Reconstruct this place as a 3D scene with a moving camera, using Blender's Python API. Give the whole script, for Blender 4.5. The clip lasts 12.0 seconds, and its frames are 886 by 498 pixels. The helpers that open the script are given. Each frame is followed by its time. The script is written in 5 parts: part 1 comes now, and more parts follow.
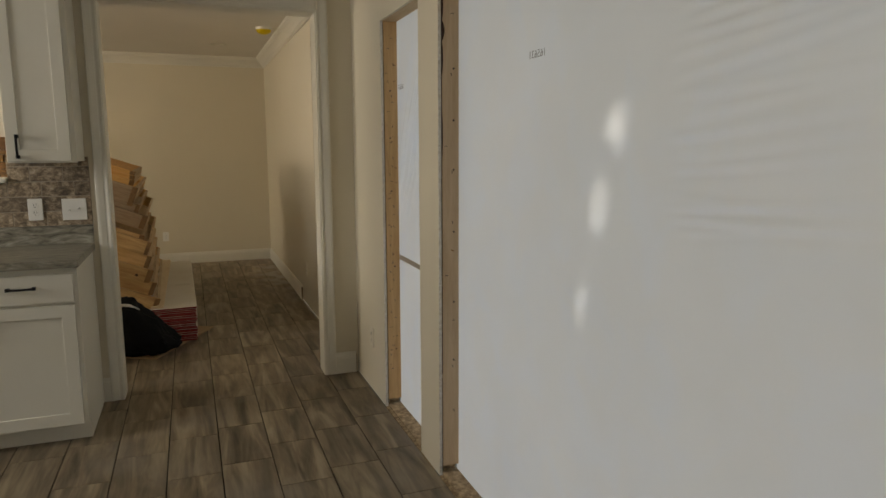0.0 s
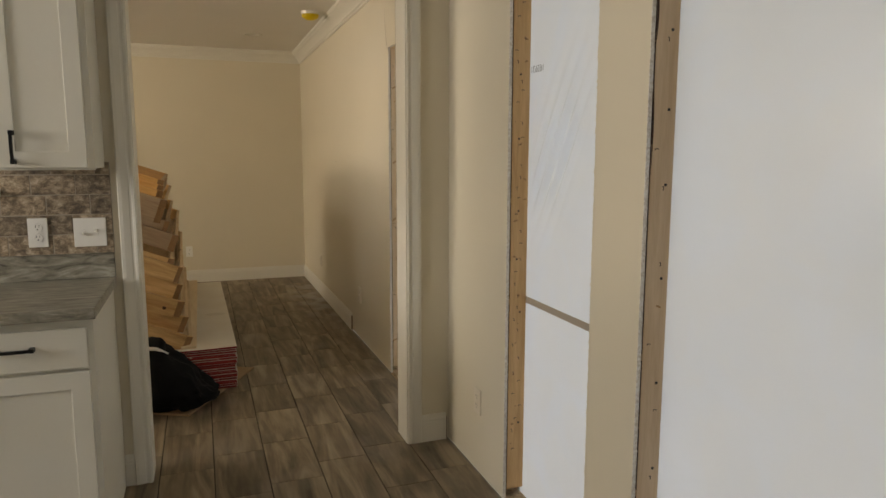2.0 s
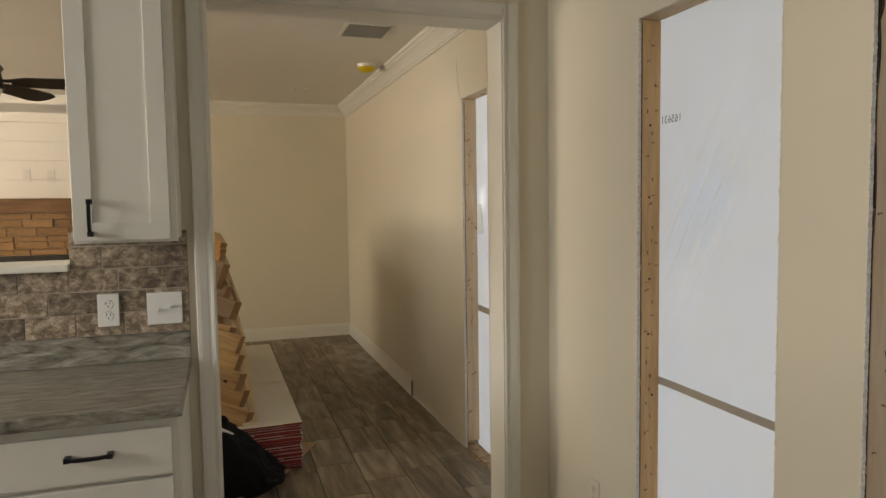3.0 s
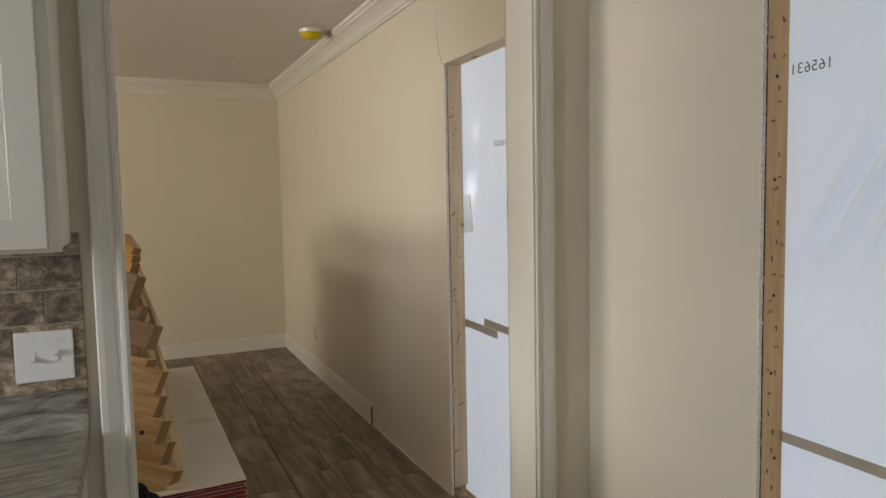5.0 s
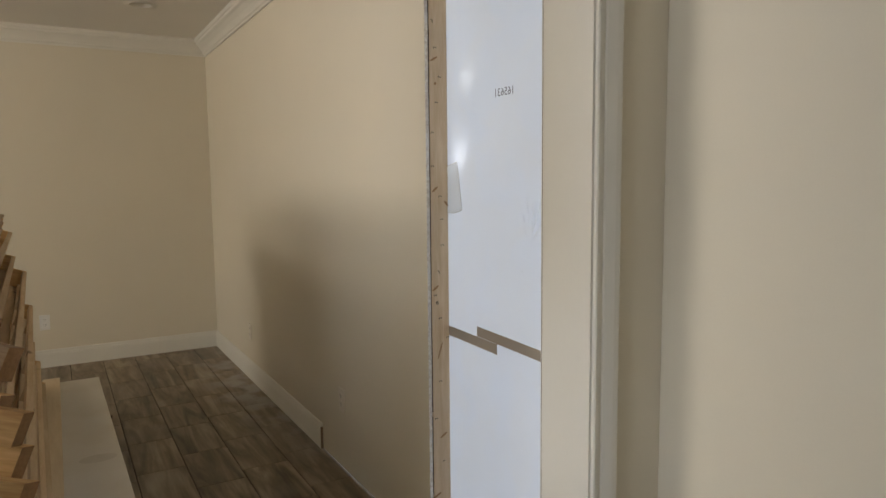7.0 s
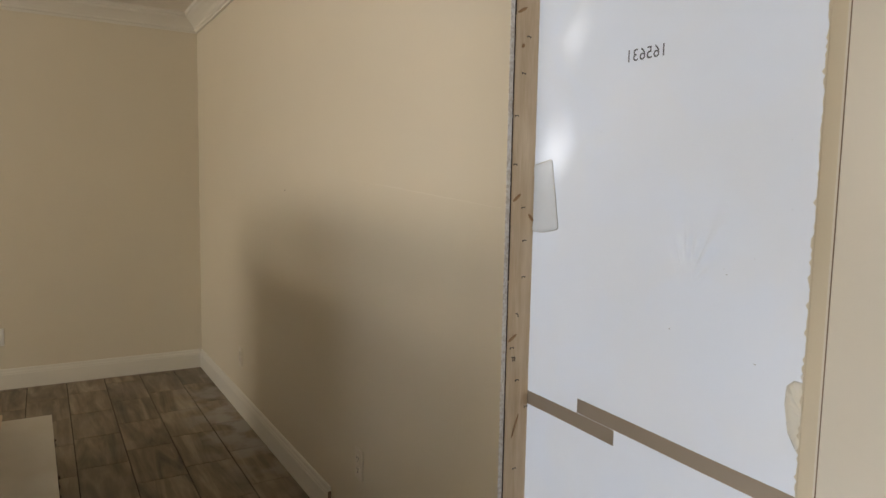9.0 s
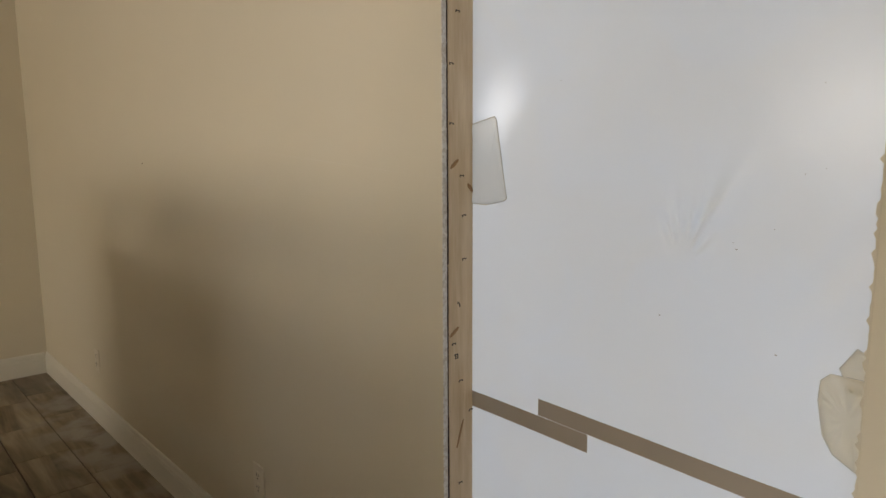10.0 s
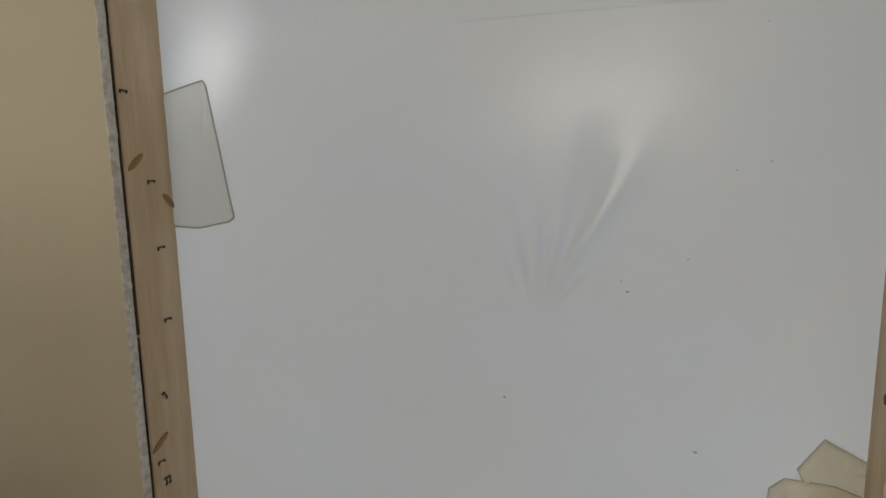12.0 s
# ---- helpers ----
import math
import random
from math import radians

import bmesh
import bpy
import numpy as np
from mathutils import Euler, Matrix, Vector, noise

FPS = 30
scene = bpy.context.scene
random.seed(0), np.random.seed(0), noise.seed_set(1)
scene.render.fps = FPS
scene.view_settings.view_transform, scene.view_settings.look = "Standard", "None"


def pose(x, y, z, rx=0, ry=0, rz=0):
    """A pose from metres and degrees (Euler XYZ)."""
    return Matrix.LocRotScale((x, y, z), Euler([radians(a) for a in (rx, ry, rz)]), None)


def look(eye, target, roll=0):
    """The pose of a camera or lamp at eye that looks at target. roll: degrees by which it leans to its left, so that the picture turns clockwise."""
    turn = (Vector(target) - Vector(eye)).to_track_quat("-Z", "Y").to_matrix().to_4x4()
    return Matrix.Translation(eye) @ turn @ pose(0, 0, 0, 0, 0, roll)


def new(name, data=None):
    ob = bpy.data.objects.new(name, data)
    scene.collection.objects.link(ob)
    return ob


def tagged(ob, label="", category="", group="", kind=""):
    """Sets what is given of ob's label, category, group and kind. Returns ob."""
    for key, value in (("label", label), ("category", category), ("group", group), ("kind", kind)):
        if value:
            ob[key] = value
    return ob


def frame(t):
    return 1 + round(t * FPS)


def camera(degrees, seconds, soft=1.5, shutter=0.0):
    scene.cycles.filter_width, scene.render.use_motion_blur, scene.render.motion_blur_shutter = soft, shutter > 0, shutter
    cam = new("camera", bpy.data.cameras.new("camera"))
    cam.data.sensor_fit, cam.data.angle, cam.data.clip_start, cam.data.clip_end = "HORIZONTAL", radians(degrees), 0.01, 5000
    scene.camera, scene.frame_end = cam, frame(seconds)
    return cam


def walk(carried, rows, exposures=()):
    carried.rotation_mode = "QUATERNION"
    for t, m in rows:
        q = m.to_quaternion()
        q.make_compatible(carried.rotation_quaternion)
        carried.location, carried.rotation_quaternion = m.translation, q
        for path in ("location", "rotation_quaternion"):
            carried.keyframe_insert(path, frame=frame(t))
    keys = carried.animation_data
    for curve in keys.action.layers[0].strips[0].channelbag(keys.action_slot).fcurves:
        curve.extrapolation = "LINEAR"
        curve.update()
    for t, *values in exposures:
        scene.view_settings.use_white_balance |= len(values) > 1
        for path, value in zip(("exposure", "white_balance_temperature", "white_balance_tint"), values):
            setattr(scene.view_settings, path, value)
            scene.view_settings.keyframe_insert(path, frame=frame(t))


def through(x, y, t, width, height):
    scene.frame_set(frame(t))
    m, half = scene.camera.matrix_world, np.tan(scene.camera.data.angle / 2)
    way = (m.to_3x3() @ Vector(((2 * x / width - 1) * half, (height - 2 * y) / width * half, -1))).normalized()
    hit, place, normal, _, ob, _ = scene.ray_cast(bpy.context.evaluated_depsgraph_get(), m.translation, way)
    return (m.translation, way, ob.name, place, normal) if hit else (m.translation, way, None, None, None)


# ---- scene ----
cam = camera(66.9, 12.0)
PATH = [
    (0, (0.142, -0.276, 1.417), (0.838, 1.575, 1.123), -0.2),
    (0.5, (0.068, 0.039, 1.426), (0.756, 1.899, 1.167), -3.6),
    (1, (0.007, 0.258, 1.412), (0.641, 2.13, 1.106), -3.1),
    (1.5, (0.046, 0.551, 1.412), (0.685, 2.423, 1.12), -3.2),
    (2, (-0.022, 0.805, 1.41), (0.65, 2.669, 1.135), 0.1),
    (2.5, (-0.197, 1.024, 1.465), (0.503, 2.891, 1.314), -3.1),
    (2.7, (-0.244, 1.108, 1.469), (0.421, 2.989, 1.329), -1.9),
    (4.3, (-0.209, 1.729, 1.426), (0.329, 3.651, 1.299), -0.6),
    (4.5, (-0.218, 1.845, 1.45), (0.416, 3.736, 1.295), -0.2),
    (5, (-0.256, 2.054, 1.446), (0.585, 3.862, 1.296), -1.1),
    (5.5, (-0.205, 2.256, 1.424), (0.676, 4.042, 1.241), -1.3),
    (6, (-0.087, 2.455, 1.426), (0.789, 4.247, 1.272), -1.1),
    (6.5, (-0.055, 2.596, 1.414), (0.882, 4.354, 1.232), -0.8),
    (6.7, (-0.064, 2.678, 1.409), (0.934, 4.399, 1.203), -0.5),
    (8.3, (0.055, 3.306, 1.377), (1.002, 5.059, 1.212), -0.8),
    (8.5, (0.067, 3.376, 1.401), (1.014, 5.129, 1.22), 0.2),
    (9, (0.106, 3.559, 1.401), (1.128, 5.267, 1.208), 1.1),
    (9.5, (0.112, 3.763, 1.402), (1.382, 5.298, 1.226), -1.0),
    (10, (0.167, 3.895, 1.394), (1.501, 5.358, 1.109), -0.3),
    (10.5, (0.355, 3.996, 1.35), (1.648, 5.51, 1.161), -0.5),
    (11, (0.495, 4.082, 1.291), (1.829, 5.572, 1.254), -0.0),
    (11.5, (0.523, 4.175, 1.296), (2.139, 5.352, 1.245), -0.8),
    (12, (0.541, 4.249, 1.397), (2.34, 5.055, 1.059), -1.0),
]
walk(cam, [(t, look(eye, target, roll)) for t, eye, target, roll in PATH],
     [(0.0, 0.45, 7300, 11), (1.0, 0.72, 7350, 12), (2.5, 0.84, 7200, 13), (4.5, 0.97, 6350, 13), (6.5, 0.88, 6200, 13), (8.5, 0.84, 6300, 14), (9.0, 0.88, 6400, 14), (10.5, 0.60, 6700, 12), (11.5, 0.42, 6700, 11), (12.0, 0.20, 6700, 10)])
LIVING_LIGHT, CEILING_FILL, KITCHEN_FILL, SOUTH_FILL = 10, 92, 38, 5

# ---- world, sun and lamps in unseen windows ----
world = bpy.data.worlds.new("world")
scene.world = world
world.use_nodes = True
wn = world.node_tree.nodes
wl = world.node_tree.links
sky = wn.new("ShaderNodeTexSky")
sky.sky_type = "NISHITA"
sky.sun_disc = False
sky.sun_elevation = radians(42)
sky.sun_rotation = radians(130)
sky.air_density = 1.2
sky.dust_density = 2.5
wl.new(sky.outputs[0], wn["Background"].inputs["Color"])
wn["Background"].inputs["Strength"].default_value = 0.15

sun_data = bpy.data.lights.new("sun", "SUN")
sun_data.energy = 2.7
sun_data.angle = radians(0.5)
sun_data.color = (1.0, 0.995, 0.98)
sun = new("sun", sun_data)
SUN_WAY = Vector((0.568, -0.442, 0.694))
sun.matrix_world = look(SUN_WAY * 20, (0, 0, 0))


def unseen_window_lamp(x, y, z, wide, high, power, target, color=(1, 1, 1)):
    """An area lamp in a window opening out of view, in place of sky light."""
    data = bpy.data.lights.new("unseen_window_lamp", "AREA")
    data.shape, data.size, data.size_y, data.energy, data.color = "RECTANGLE", wide, high, power, color
    ob = new("unseen_window_lamp", data)
    ob.matrix_world = look((x, y, z), target)
    return ob


unseen_window_lamp(-5.46, 5.7, 1.78, 1.95, 1.35, LIVING_LIGHT, (0, 5.7, 1.75), (0.99, 0.965, 0.88))
# fill lamp added in the living-room window, aimed up to brighten the ceiling
unseen_window_lamp(-5.44, 5.7, 1.78, 1.95, 1.2, CEILING_FILL, (-4.2, 5.7, 3.6), (1.0, 0.905, 0.755))
# fill lamps for the kitchen, added in two assumed window openings out of view
unseen_window_lamp(-3.96, 2.5, 1.92, 1.2, 1.1, KITCHEN_FILL, (0, 4.2, 1.5), (0.96, 0.98, 1.0))
unseen_window_lamp(-1.5, -3.96, 1.6, 1.8, 1.1, SOUTH_FILL, (-1.5, 0, 1.6), (1.0, 0.98, 0.95))


# ---- materials ----
def shader(name, color, rough=0.5, vary=0.12, scale=4.0, fine=60.0, bump=0.08, metal=0.0, spec=0.5, obj_vary=0.0, stretch=(1, 1, 1), tint=None):
    """A painted or raw surface with broad and fine variation of tone and fine relief."""
    m = bpy.data.materials.new(name)
    m.use_nodes = True
    n, l = m.node_tree.nodes, m.node_tree.links
    b = n["Principled BSDF"]
    b.inputs["Roughness"].default_value = rough
    b.inputs["Metallic"].default_value = metal
    b.inputs["Specular IOR Level"].default_value = spec
    tc = n.new("ShaderNodeTexCoord")
    mp = n.new("ShaderNodeMapping")
    mp.inputs["Scale"].default_value = stretch
    l.new(tc.outputs["Object"], mp.inputs[0])
    broad, grain = n.new("ShaderNodeTexNoise"), n.new("ShaderNodeTexNoise")
    broad.inputs["Scale"].default_value, broad.inputs["Detail"].default_value = scale, 4
    grain.inputs["Scale"].default_value, grain.inputs["Detail"].default_value = fine, 3
    l.new(mp.outputs[0], broad.inputs["Vector"])
    l.new(mp.outputs[0], grain.inputs["Vector"])
    add = n.new("ShaderNodeMath")
    add.operation = "MULTIPLY_ADD"
    l.new(grain.outputs["Fac"], add.inputs[0])
    add.inputs[1].default_value = 0.35
    l.new(broad.outputs["Fac"], add.inputs[2])
    ramp = n.new("ShaderNodeMapRange")
    ramp.inputs["From Min"].default_value, ramp.inputs["From Max"].default_value = 0.35, 1.0
    ramp.inputs["To Min"].default_value, ramp.inputs["To Max"].default_value = 1 - vary, 1 + vary
    l.new(add.outputs[0], ramp.inputs["Value"])
    value = ramp.outputs[0]
    if obj_vary:
        info = n.new("ShaderNodeObjectInfo")
        own = n.new("ShaderNodeMapRange")
        own.inputs["To Min"].default_value, own.inputs["To Max"].default_value = 1 - obj_vary, 1 + obj_vary
        l.new(info.outputs["Random"], own.inputs["Value"])
        mul = n.new("ShaderNodeMath")
        mul.operation = "MULTIPLY"
        l.new(value, mul.inputs[0])
        l.new(own.outputs[0], mul.inputs[1])
        value = mul.outputs[0]
    mix = n.new("ShaderNodeVectorMath")
    mix.operation = "SCALE"
    if tint:
        two = n.new("ShaderNodeMix")
        two.data_type = "RGBA"
        two.inputs["A"].default_value = (*color, 1)
        two.inputs["B"].default_value = (*tint, 1)
        step = n.new("ShaderNodeMapRange")
        step.inputs["From Min"].default_value, step.inputs["From Max"].default_value = 0.4, 0.62
        l.new(broad.outputs["Fac"], step.inputs["Value"])
        l.new(step.outputs[0], two.inputs["Factor"])
        l.new(two.outputs["Result"], mix.inputs[0])
    else:
        mix.inputs[0].default_value = color
    l.new(value, mix.inputs["Scale"])
    l.new(mix.outputs[0], b.inputs["Base Color"])
    if bump:
        bp = n.new("ShaderNodeBump")
        bp.inputs["Strength"].default_value = bump
        bp.inputs["Distance"].default_value = 0.004
        l.new(add.outputs[0], bp.inputs["Height"])
        l.new(bp.outputs[0], b.inputs["Normal"])
    return m


def wood(name, light, dark, rough=0.6, axis="Z", knots=True, obj_vary=0.12, ring=14.0, bump=0.15):
    """Raw pine: grain lines along one axis, darker knots, tone of its own for each board."""
    m = bpy.data.materials.new(name)
    m.use_nodes = True
    n, l = m.node_tree.nodes, m.node_tree.links
    b = n["Principled BSDF"]
    b.inputs["Roughness"].default_value = rough
    tc, mp = n.new("ShaderNodeTexCoord"), n.new("ShaderNodeMapping")
    info = n.new("ShaderNodeObjectInfo")
    shift = n.new("ShaderNodeVectorMath")
    shift.operation = "SCALE"
    shift.inputs[0].default_value = (3.1, 5.7, 9.3)
    l.new(info.outputs["Random"], shift.inputs["Scale"])
    l.new(shift.outputs[0], mp.inputs["Location"])
    mp.inputs["Scale"].default_value = {"X": (0.09, 1, 1), "Y": (1, 0.09, 1), "Z": (1, 1, 0.09)}[axis]
    l.new(tc.outputs["Object"], mp.inputs["Vector"])
    grain = n.new("ShaderNodeTexNoise")
    grain.inputs["Scale"].default_value, grain.inputs["Detail"].default_value, grain.inputs["Distortion"].default_value = ring * 2.2, 5, 0.6
    l.new(mp.outputs[0], grain.inputs["Vector"])
    fine = n.new("ShaderNodeTexNoise")
    fine.inputs["Scale"].default_value, fine.inputs["Detail"].default_value = ring * 16, 2
    l.new(mp.outputs[0], fine.inputs["Vector"])
    fac = n.new("ShaderNodeMath")
    fac.operation = "MULTIPLY_ADD"
    l.new(fine.outputs["Fac"], fac.inputs[0])
    fac.inputs[1].default_value = 0.4
    l.new(grain.outputs["Fac"], fac.inputs[2])
    mr = n.new("ShaderNodeMapRange")
    mr.inputs["From Min"].default_value, mr.inputs["From Max"].default_value = 0.45, 0.95
    l.new(fac.outputs[0], mr.inputs["Value"])
    two = n.new("ShaderNodeMix")
    two.data_type = "RGBA"
    two.inputs["A"].default_value, two.inputs["B"].default_value = (*light, 1), (*dark, 1)
    l.new(mr.outputs[0], two.inputs["Factor"])
    color = two.outputs["Result"]
    if knots:
        kp = n.new("ShaderNodeMapping")
        kp.inputs["Scale"].default_value = {"X": (0.55, 1, 1), "Y": (1, 0.55, 1), "Z": (1, 1, 0.55)}[axis]
        l.new(shift.outputs[0], kp.inputs["Location"])
        l.new(tc.outputs["Object"], kp.inputs["Vector"])
        v = n.new("ShaderNodeTexVoronoi")
        v.inputs["Scale"].default_value = 7.0
        l.new(kp.outputs[0], v.inputs["Vector"])
        km = n.new("ShaderNodeMapRange")
        km.inputs["From Min"].default_value, km.inputs["From Max"].default_value = 0.05, 0.15
        km.inputs["To Min"].default_value, km.inputs["To Max"].default_value = 0.75, 0.0
        l.new(v.outputs["Distance"], km.inputs["Value"])
        kn = n.new("ShaderNodeMix")
        kn.data_type = "RGBA"
        kn.inputs["B"].default_value = (0.09, 0.035, 0.012, 1)
        l.new(color, kn.inputs["A"])
        l.new(km.outputs[0], kn.inputs["Factor"])
        color = kn.outputs["Result"]
    own = n.new("ShaderNodeMapRange")
    own.inputs["To Min"].default_value, own.inputs["To Max"].default_value = 1 - obj_vary, 1 + obj_vary
    l.new(info.outputs["Random"], own.inputs["Value"])
    sc = n.new("ShaderNodeVectorMath")
    sc.operation = "SCALE"
    l.new(color, sc.inputs[0])
    l.new(own.outputs[0], sc.inputs["Scale"])
    l.new(sc.outputs[0], b.inputs["Base Color"])
    bp = n.new("ShaderNodeBump")
    bp.inputs["Strength"].default_value, bp.inputs["Distance"].default_value = bump, 0.003
    l.new(fac.outputs[0], bp.inputs["Height"])
    l.new(bp.outputs[0], b.inputs["Normal"])
    return m


def plank_tile():
    """Wood-look porcelain: grey-brown, streaked along the plank, paler dusty patches, satin."""
    m = bpy.data.materials.new("plank_tile")
    m.use_nodes = True
    n, l = m.node_tree.nodes, m.node_tree.links
    b = n["Principled BSDF"]
    tc, info = n.new("ShaderNodeTexCoord"), n.new("ShaderNodeObjectInfo")
    geo = n.new("ShaderNodeNewGeometry")
    shift = n.new("ShaderNodeVectorMath")
    shift.operation = "SCALE"
    shift.inputs[0].default_value = (7.3, 3.9, 11.0)
    l.new(info.outputs["Random"], shift.inputs["Scale"])
    mp = n.new("ShaderNodeMapping")
    l.new(shift.outputs[0], mp.inputs["Location"])
    l.new(tc.outputs["Object"], mp.inputs["Vector"])
    mp.inputs["Scale"].default_value = (1, 0.12, 1)
    big, streak = n.new("ShaderNodeTexNoise"), n.new("ShaderNodeTexNoise")
    big.inputs["Scale"].default_value, big.inputs["Detail"].default_value, big.inputs["Distortion"].default_value = 11, 5, 1.3
    streak.inputs["Scale"].default_value, streak.inputs["Detail"].default_value = 70, 4
    l.new(mp.outputs[0], big.inputs["Vector"])
    l.new(mp.outputs[0], streak.inputs["Vector"])
    mad = n.new("ShaderNodeMath")
    mad.operation = "MULTIPLY_ADD"
    l.new(streak.outputs["Fac"], mad.inputs[0])
    mad.inputs[1].default_value = 0.18
    l.new(big.outputs["Fac"], mad.inputs[2])
    ramp = n.new("ShaderNodeValToRGB")
    cr = ramp.color_ramp
    cr.elements[0].position, cr.elements[0].color = 0.34, (0.064, 0.046, 0.028, 1)
    cr.elements[1].position, cr.elements[1].color = 0.80, (0.35, 0.284, 0.19, 1)
    mid = cr.elements.new(0.57)
    mid.color = (0.185, 0.142, 0.092, 1)
    l.new(mad.outputs[0], ramp.inputs["Fac"])
    own = n.new("ShaderNodeMapRange")
    own.inputs["To Min"].default_value, own.inputs["To Max"].default_value = 0.86, 1.13
    l.new(info.outputs["Random"], own.inputs["Value"])
    sc = n.new("ShaderNodeVectorMath")
    sc.operation = "SCALE"
    l.new(ramp.outputs["Color"], sc.inputs[0])
    l.new(own.outputs[0], sc.inputs["Scale"])
    dust = n.new("ShaderNodeTexNoise")
    dust.inputs["Scale"].default_value, dust.inputs["Detail"].default_value = 2.3, 6
    l.new(geo.outputs["Position"], dust.inputs["Vector"])
    dm = n.new("ShaderNodeMapRange")
    dm.inputs["From Min"].default_value, dm.inputs["From Max"].default_value, dm.inputs["To Max"].default_value = 0.5, 0.72, 0.35
    l.new(dust.outputs["Fac"], dm.inputs["Value"])
    mix = n.new("ShaderNodeMix")
    mix.data_type = "RGBA"
    mix.inputs["B"].default_value = (0.34, 0.31, 0.27, 1)
    far = n.new("ShaderNodeVectorMath")
    far.operation = "DISTANCE"
    spot = n.new("ShaderNodeMapping")
    spot.inputs["Scale"].default_value = (2.2, 0.5, 1)
    l.new(geo.outputs["Position"], spot.inputs["Vector"])
    l.new(spot.outputs[0], far.inputs[0])
    far.inputs[1].default_value = (2.3, 3.75, 0)
    near = n.new("ShaderNodeMapRange")
    near.inputs["From Min"].default_value, near.inputs["From Max"].default_value = 0.15, 0.75
    near.inputs["To Min"].default_value, near.inputs["To Max"].default_value = 1.0, 0.0
    l.new(far.outputs["Value"], near.inputs["Value"])
    smear = n.new("ShaderNodeTexNoise")
    smear.inputs["Scale"].default_value, smear.inputs["Detail"].default_value = 5.5, 5
    l.new(geo.outputs["Position"], smear.inputs["Vector"])
    sm = n.new("ShaderNodeMapRange")
    sm.inputs["From Min"].default_value, sm.inputs["From Max"].default_value = 0.42, 0.6
    l.new(smear.outputs["Fac"], sm.inputs["Value"])
    both = n.new("ShaderNodeMath")
    both.operation = "MULTIPLY"
    l.new(near.outputs[0], both.inputs[0])
    l.new(sm.outputs[0], both.inputs[1])
    most = n.new("ShaderNodeMath")
    most.operation = "MAXIMUM"
    l.new(both.outputs[0], most.inputs[0])
    l.new(dm.outputs[0], most.inputs[1])
    l.new(most.outputs[0], mix.inputs["Factor"])
    l.new(sc.outputs[0], mix.inputs["A"])
    l.new(mix.outputs["Result"], b.inputs["Base Color"])
    rm = n.new("ShaderNodeMapRange")
    rm.inputs["To Min"].default_value, rm.inputs["To Max"].default_value = 0.42, 0.6
    l.new(dust.outputs["Fac"], rm.inputs["Value"])
    l.new(rm.outputs[0], b.inputs["Roughness"])
    bp = n.new("ShaderNodeBump")
    bp.inputs["Strength"].default_value, bp.inputs["Distance"].default_value = 0.12, 0.003
    l.new(mad.outputs[0], bp.inputs["Height"])
    l.new(bp.outputs[0], b.inputs["Normal"])
    return m


def veined(name, stops, rough, stretch, scale, fine, twist, bump, obj_vary):
    """Stone, real or printed: clouds and veins drawn from several tones, pits in the relief."""
    m = bpy.data.materials.new(name)
    m.use_nodes = True
    n, l = m.node_tree.nodes, m.node_tree.links
    b = n["Principled BSDF"]
    tc, mp, info = n.new("ShaderNodeTexCoord"), n.new("ShaderNodeMapping"), n.new("ShaderNodeObjectInfo")
    shift = n.new("ShaderNodeVectorMath")
    shift.operation = "SCALE"
    shift.inputs[0].default_value = (5.3, 2.9, 7.7)
    l.new(info.outputs["Random"], shift.inputs["Scale"])
    l.new(shift.outputs[0], mp.inputs["Location"])
    mp.inputs["Scale"].default_value = stretch
    l.new(tc.outputs["Object"], mp.inputs["Vector"])
    cloud, speck = n.new("ShaderNodeTexNoise"), n.new("ShaderNodeTexNoise")
    cloud.inputs["Scale"].default_value, cloud.inputs["Detail"].default_value, cloud.inputs["Distortion"].default_value = scale, 7, twist
    cloud.inputs["Roughness"].default_value = 0.62
    speck.inputs["Scale"].default_value, speck.inputs["Detail"].default_value = fine, 3
    l.new(mp.outputs[0], cloud.inputs["Vector"])
    l.new(mp.outputs[0], speck.inputs["Vector"])
    mad = n.new("ShaderNodeMath")
    mad.operation = "MULTIPLY_ADD"
    l.new(speck.outputs["Fac"], mad.inputs[0])
    mad.inputs[1].default_value = 0.22
    l.new(cloud.outputs["Fac"], mad.inputs[2])
    less = n.new("ShaderNodeMath")
    less.operation = "SUBTRACT"
    l.new(mad.outputs[0], less.inputs[0])
    less.inputs[1].default_value = 0.11
    ramp = n.new("ShaderNodeValToRGB")
    cr = ramp.color_ramp
    cr.elements[0].position, cr.elements[0].color = stops[0][0], (*stops[0][1], 1)
    cr.elements[1].position, cr.elements[1].color = stops[-1][0], (*stops[-1][1], 1)
    for p, c in stops[1:-1]:
        cr.elements.new(p).color = (*c, 1)
    l.new(less.outputs[0], ramp.inputs["Fac"])
    own = n.new("ShaderNodeMapRange")
    own.inputs["To Min"].default_value, own.inputs["To Max"].default_value = 1 - obj_vary, 1 + obj_vary
    l.new(info.outputs["Random"], own.inputs["Value"])
    sc = n.new("ShaderNodeVectorMath")
    sc.operation = "SCALE"
    l.new(ramp.outputs["Color"], sc.inputs[0])
    l.new(own.outputs[0], sc.inputs["Scale"])
    l.new(sc.outputs[0], b.inputs["Base Color"])
    b.inputs["Roughness"].default_value = rough
    bp = n.new("ShaderNodeBump")
    bp.inputs["Strength"].default_value, bp.inputs["Distance"].default_value = bump, 0.003
    l.new(less.outputs[0], bp.inputs["Height"])
    l.new(bp.outputs[0], b.inputs["Normal"])
    return m


